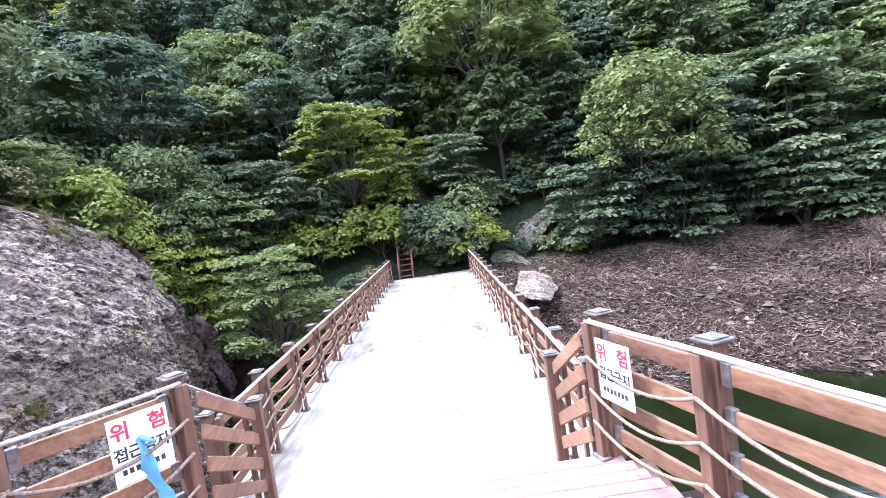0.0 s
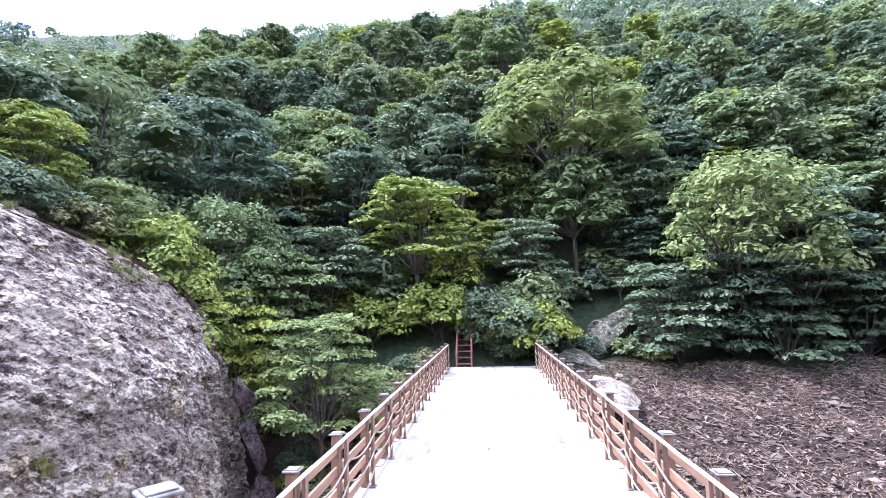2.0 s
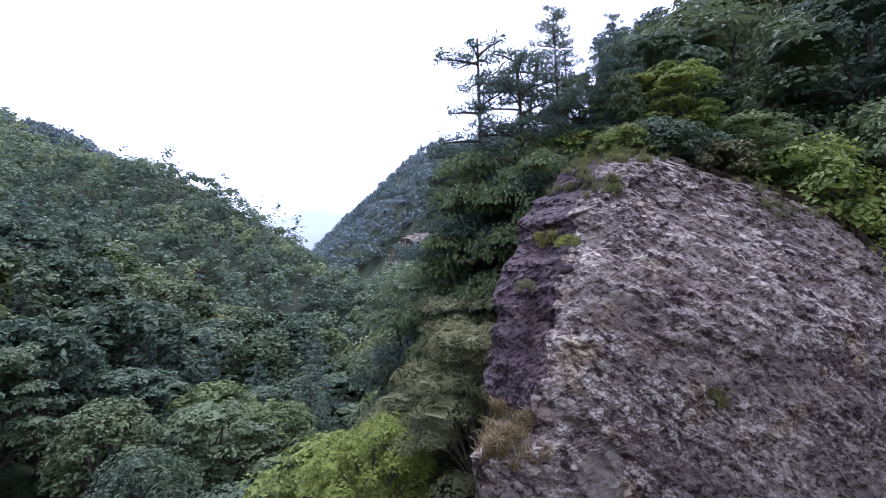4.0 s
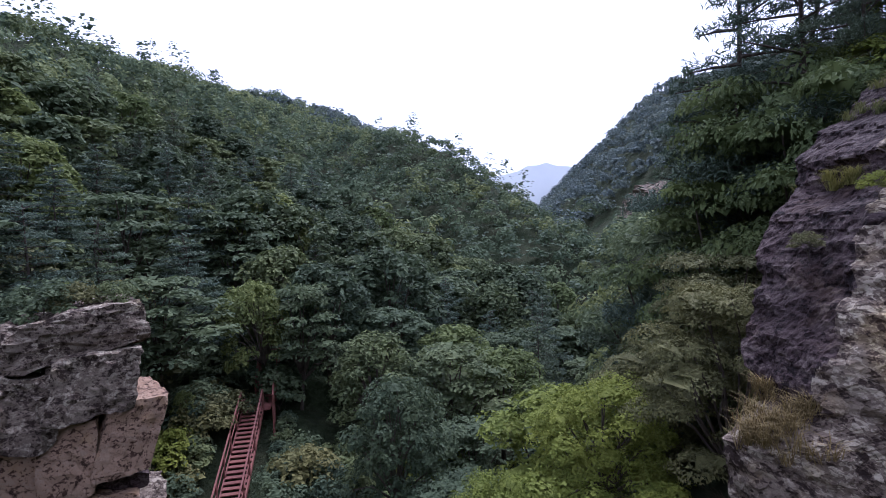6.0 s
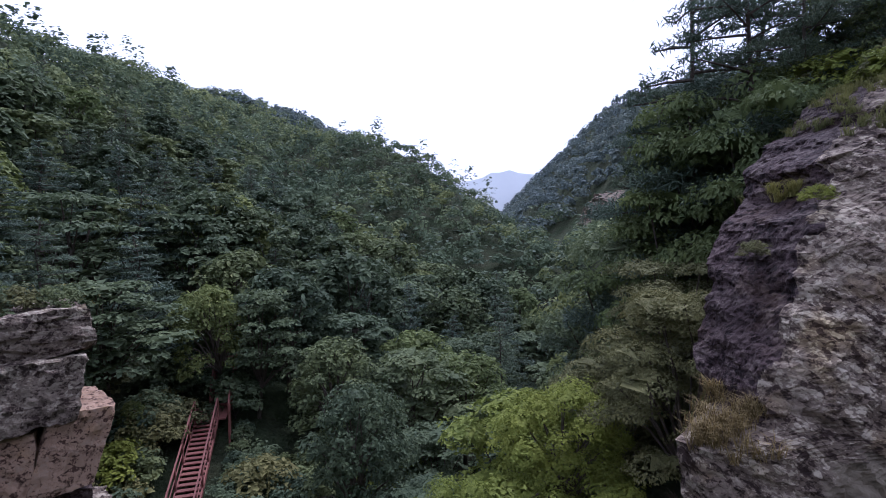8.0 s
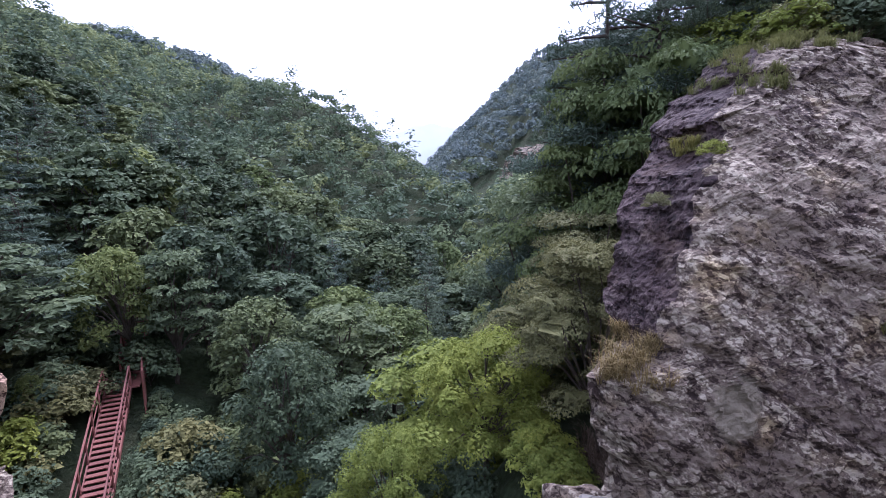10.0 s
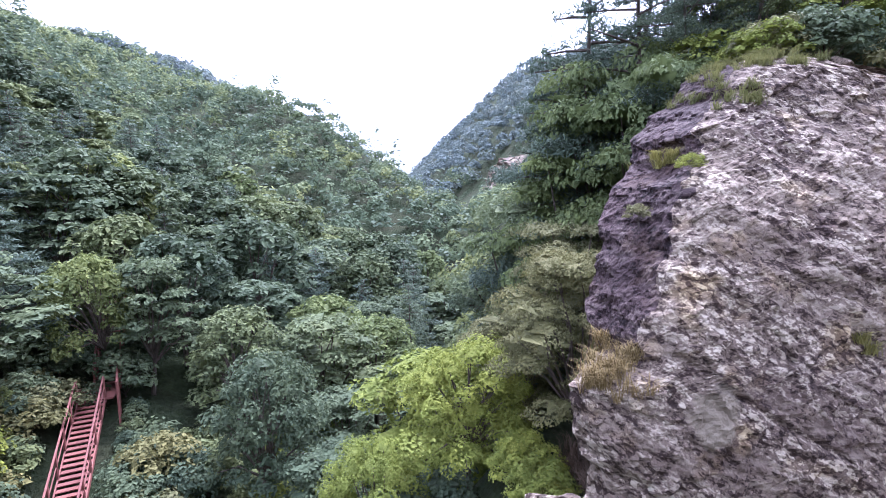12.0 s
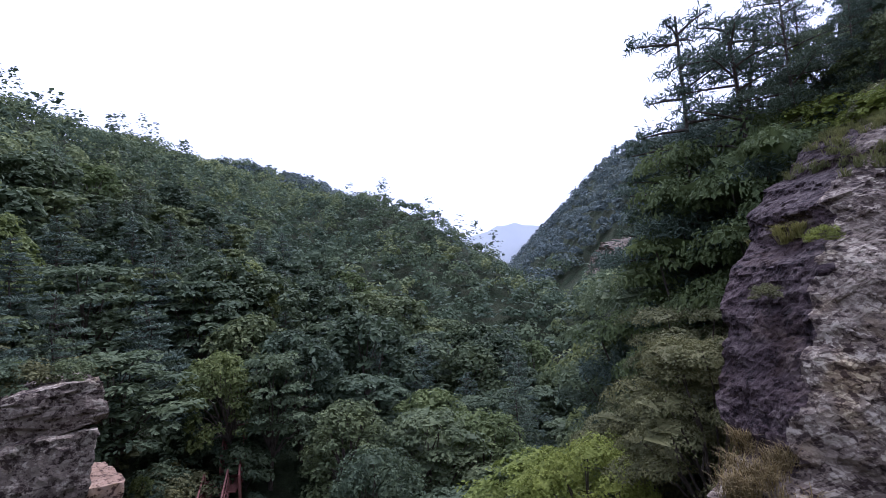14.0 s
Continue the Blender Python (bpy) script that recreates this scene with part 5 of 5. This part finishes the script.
for k in range(9):
    p = Vector((-12.7, -16.2, 0)) + LEFTW * (0.85 * k - 1.0) + INTO * (1.3 + 0.3 * (k % 2))
    SHRUB[(0, 2, 0)[k % 3]].plant(p.x, p.y, 0.55 + 0.15 * (k % 3), 77 * k, z=0.62 - 0.145 * k, label="low scrub growing over the top of the block cliff")

# ---------------------------------------------------------------- litter on the dry bank
def sticks(count, xr, yr, length, radius, seed):
    g = np.random.default_rng(seed)
    x, y = g.uniform(*xr, count), g.uniform(*yr, count)
    ok = land(x, y) > -3.0
    x, y = x[ok], y[ok]
    z = land(x, y)
    n_ = len(x)
    a = g.uniform(0, math.tau, n_)
    ln = length * g.uniform(0.4, 1.5, n_)
    up = g.uniform(-0.05, 0.55, n_)
    d = np.stack([np.cos(a) * ln, np.sin(a) * ln, up * ln], -1)
    c = np.stack([x, y, z + 0.02], -1)
    side = np.stack([-np.sin(a), np.cos(a), np.zeros(n_)], -1)
    top = np.stack([np.zeros(n_), np.zeros(n_), np.ones(n_)], -1)
    r = (radius * g.uniform(0.6, 1.5, n_))[:, None]
    ring = lambda p, k: np.stack([p + side * r * k, p - side * r * k * 0.5 + top * r * k * 0.87, p - side * r * k * 0.5 - top * r * k * 0.87], 1)
    v = np.concatenate([ring(c, 1.0), ring(c + d * 0.5 + side * ln[:, None] * 0.08, 0.8), ring(c + d, 0.35)], 1).reshape(-1, 3)
    tri = np.array([[0, 1, 4, 3], [1, 2, 5, 4], [2, 0, 3, 5], [3, 4, 7, 6], [4, 5, 8, 7], [5, 3, 6, 8]])
    f = (np.arange(n_)[:, None, None] * 9 + tri[None]).reshape(-1, 4)
    return v, f


v, f = sticks(18000, (3.4, 30), (4.5, 20.0), 0.38, 0.013, 3)
tagged(new("dry_twigs", raw_mesh("dry_twigs", v, f, M_TWIG)), "tangle of dry twigs and driftwood on the bank", "twigs", kind="stuff")


def stones(count, xr, yr, size, seed):
    g = np.random.default_rng(seed)
    x, y = g.uniform(*xr, count), g.uniform(*yr, count)
    ok = land(x, y) > -3.15
    x, y = x[ok], y[ok]
    z = land(x, y)
    n_ = len(x)
    r = size * g.uniform(0.35, 1.0, n_) ** 1.5
    unit = np.array([[1, 0, 0], [0.4, 0.9, 0.1], [-0.8, 0.6, 0], [-0.9, -0.5, 0.1], [0.2, -1, 0], [0.3, 0.2, 0.55], [-0.3, -0.2, 0.5], [0, 0, -0.4]])
    v = unit[None] * g.uniform(0.75, 1.25, (n_, 8, 3)) * r[:, None, None]
    a = g.uniform(0, math.tau, n_)
    ca, sa = np.cos(a)[:, None], np.sin(a)[:, None]
    v = np.stack([v[..., 0] * ca - v[..., 1] * sa, v[..., 0] * sa + v[..., 1] * ca, v[..., 2]], -1) + np.stack([x, y, z + r * 0.1], -1)[:, None]
    tri = np.array([[0, 1, 5], [1, 2, 5], [2, 6, 5], [2, 3, 6], [3, 4, 6], [4, 5, 6], [4, 0, 5], [1, 0, 7], [2, 1, 7], [3, 2, 7], [4, 3, 7], [0, 4, 7]])
    return v.reshape(-1, 3), (np.arange(n_)[:, None, None] * 8 + tri[None]).reshape(-1, 3)


lrng = np.random.default_rng(31)
lx, ly = lrng.uniform(3.3, 31, 26000), lrng.uniform(4.5, 19.5, 26000)
lz = land(lx, ly)
lx, ly, lz = lx[lz > -3.0], ly[lz > -3.0], lz[lz > -3.0]
v, f = leaf_quads(np.stack([lx, ly, lz + lrng.uniform(0.02, 0.10, len(lx))], -1), np.array([0, 0, 1.0]) + lrng.normal(0, 0.5, (len(lx), 3)), 0.15, lrng, 0.6)
tagged(new("leaf_litter", raw_mesh("leaf_litter", v, f, M_LITTER)), "brown dead leaves and bark on the dry bank", "leaf litter", kind="stuff")
dx, dy = lrng.uniform(-1.7, 1.7, 90), 19.0 - 15.0 * lrng.uniform(0, 1, 90) ** 2
v, f = leaf_quads(np.stack([dx, dy, np.full(90, 0.014)], -1), np.array([0, 0, 1.0]) + lrng.normal(0, 0.15, (90, 3)), 0.09, lrng, 0.6)
tagged(new("fallen_leaves", raw_mesh("fallen_leaves", v, f, M_LITTER)), "a few brown fallen leaves on the bridge deck", "leaf litter", kind="stuff")
v, f = stones(650, (3.2, 32), (4.0, 19.5), 0.22, 8)
tagged(new("bank_stones", raw_mesh("bank_stones", v, f, M_SHALE)), "scattered flat stones on the dry bank", "stones", kind="stuff")
v, f = stones(500, (-8.0, -2.6), (7, 19), 0.45, 9)
tagged(new("scree", raw_mesh("scree", v, f, M_ROCK_DARK_SHADE)), "dark scree on the slope beside the rock", "stones", kind="stuff")


# ---------------------------------------------------------------- grass and dead shrubs
def tussocks(name, spots_, seed, length, blades, material, label):
    """Arched blades in tufts at the given spots."""
    g = np.random.default_rng(seed)
    c = np.repeat(np.asarray(spots_, float), blades, axis=0)
    n_ = len(c)
    a = g.uniform(0, math.tau, n_)
    d1 = np.stack([np.cos(a), np.sin(a), np.zeros(n_)], -1)
    side = np.stack([-np.sin(a), np.cos(a), np.zeros(n_)], -1) * 0.006
    ln = (length * g.uniform(0.5, 1.3, n_))[:, None]
    up = np.array([0, 0, 1.0])
    root_ = c + np.stack([g.normal(0, 1, n_), g.normal(0, 1, n_), np.zeros(n_)], -1) * 0.2 * length
    midp = root_ + ln * (0.6 * up + 0.28 * d1)
    tip = midp + ln * (0.12 * up + 0.5 * d1)
    v = np.stack([root_ - side, root_ + side, midp + side, midp - side, tip + side * 0.2, tip - side * 0.2], 1).reshape(-1, 3)
    f = (np.arange(n_)[:, None, None] * 6 + np.array([[0, 1, 2, 3], [3, 2, 4, 5]])[None]).reshape(-1, 4)
    tagged(new(name, raw_mesh(name, v, f, material)), label, "grass", kind="stuff")


fv = np.empty(len(face.data.vertices) * 3, dtype=np.float32)
face.data.vertices.foreach_get("co", fv)
fv = fv.reshape(-1, 3)
grng = np.random.default_rng(4)


def on_face(y0, y1, z0, z1, count):
    ok = fv[(fv[:, 1] > y0) & (fv[:, 1] < y1) & (fv[:, 2] > z0) & (fv[:, 2] < z1)]
    return ok[grng.integers(0, len(ok), count)]


tussocks("crest_grass", np.concatenate([on_face(2.6, 3.9, 4.5, 5.6, 34), on_face(3.4, 5.5, 5.5, 6.3, 46), on_face(5, 7.5, 5.8, 6.8, 40), on_face(8.0, 11.5, 3.9, 5.4, 40)]), 5, 0.24, 40, M_GRASS, "dry yellowish grass on the crest of the rock")
tussocks("ledge_grass", on_face(-1.0, 0.3, -0.85, -0.2, 46), 16, 0.34, 30, M_DRY_GRASS, "ochre dry grass on a ledge of the rock")
tussocks("rock_grass", np.concatenate([on_face(1.75, 2.05, 3.2, 3.5, 5), on_face(3.6, 4.6, -0.4, 0.2, 2)]), 6, 0.30, 110, M_GRASS, "bright yellow-green grass tuft in a rock cleft")
spots_ = [(x, y, ground_z(x, y)) for x, y in zip(grng.uniform(-13.8, -10.8, 160), grng.uniform(0.0, 2.6, 160))]
tussocks("foot_grass", spots_, 7, 0.55, 26, M_TWIG, "reddish dry grass beside the foot of the rock")
spots_ = [(x, y, ground_z(x, y)) for x, y in zip(grng.uniform(-8.5, -2.8, 240), grng.uniform(8.0, 18.0, 240))]
tussocks("slope_grass", spots_, 8, 0.40, 18, M_GRASS, "thin dry grass on the stony slope beside the bridge")


def dead_shrub(x, y, size, seed, label):
    """A leafless shrub of forked grey branches."""
    g = random.Random(seed)
    bm = bmesh.new()

    def grow(p, dirn, length, r, level):
        q = p + dirn * length
        tube(bm, [p, (p + q) / 2 + Vector((g.uniform(-1, 1), g.uniform(-1, 1), 0)) * length * 0.08, q], r, r * 0.6, 4)
        if level:
            for _ in range(3):
                nd = (dirn + Vector((g.uniform(-0.8, 0.8), g.uniform(-0.8, 0.8), g.uniform(-0.2, 0.5)))).normalized()
                grow(p.lerp(q, g.uniform(0.55, 1)), nd, length * g.uniform(0.55, 0.8), r * 0.6, level - 1)

    for _ in range(6):
        grow(Vector((0, 0, -0.1)), Vector((g.uniform(-0.7, 0.7), g.uniform(-0.7, 0.7), 1)).normalized(), size * 0.42, 0.022, 3)
    o = part("dead_shrub", bm, M_TWIG)
    o.matrix_basis = pose(x, y, ground_z(x, y))
    return tagged(o, label, "shrub", "dead shrubs")


for k, (x, y, s_) in enumerate(((18.2, 13.0, 1.9), (20.5, 14.5, 2.1), (16.0, 15.2, 1.3), (14.2, 11.4, 1.0), (22.5, 12.0, 1.6), (11.8, 15.4, 0.9))):
    dead_shrub(x, y, s_, 70 + k, "leafless grey shrub on the dry bank")
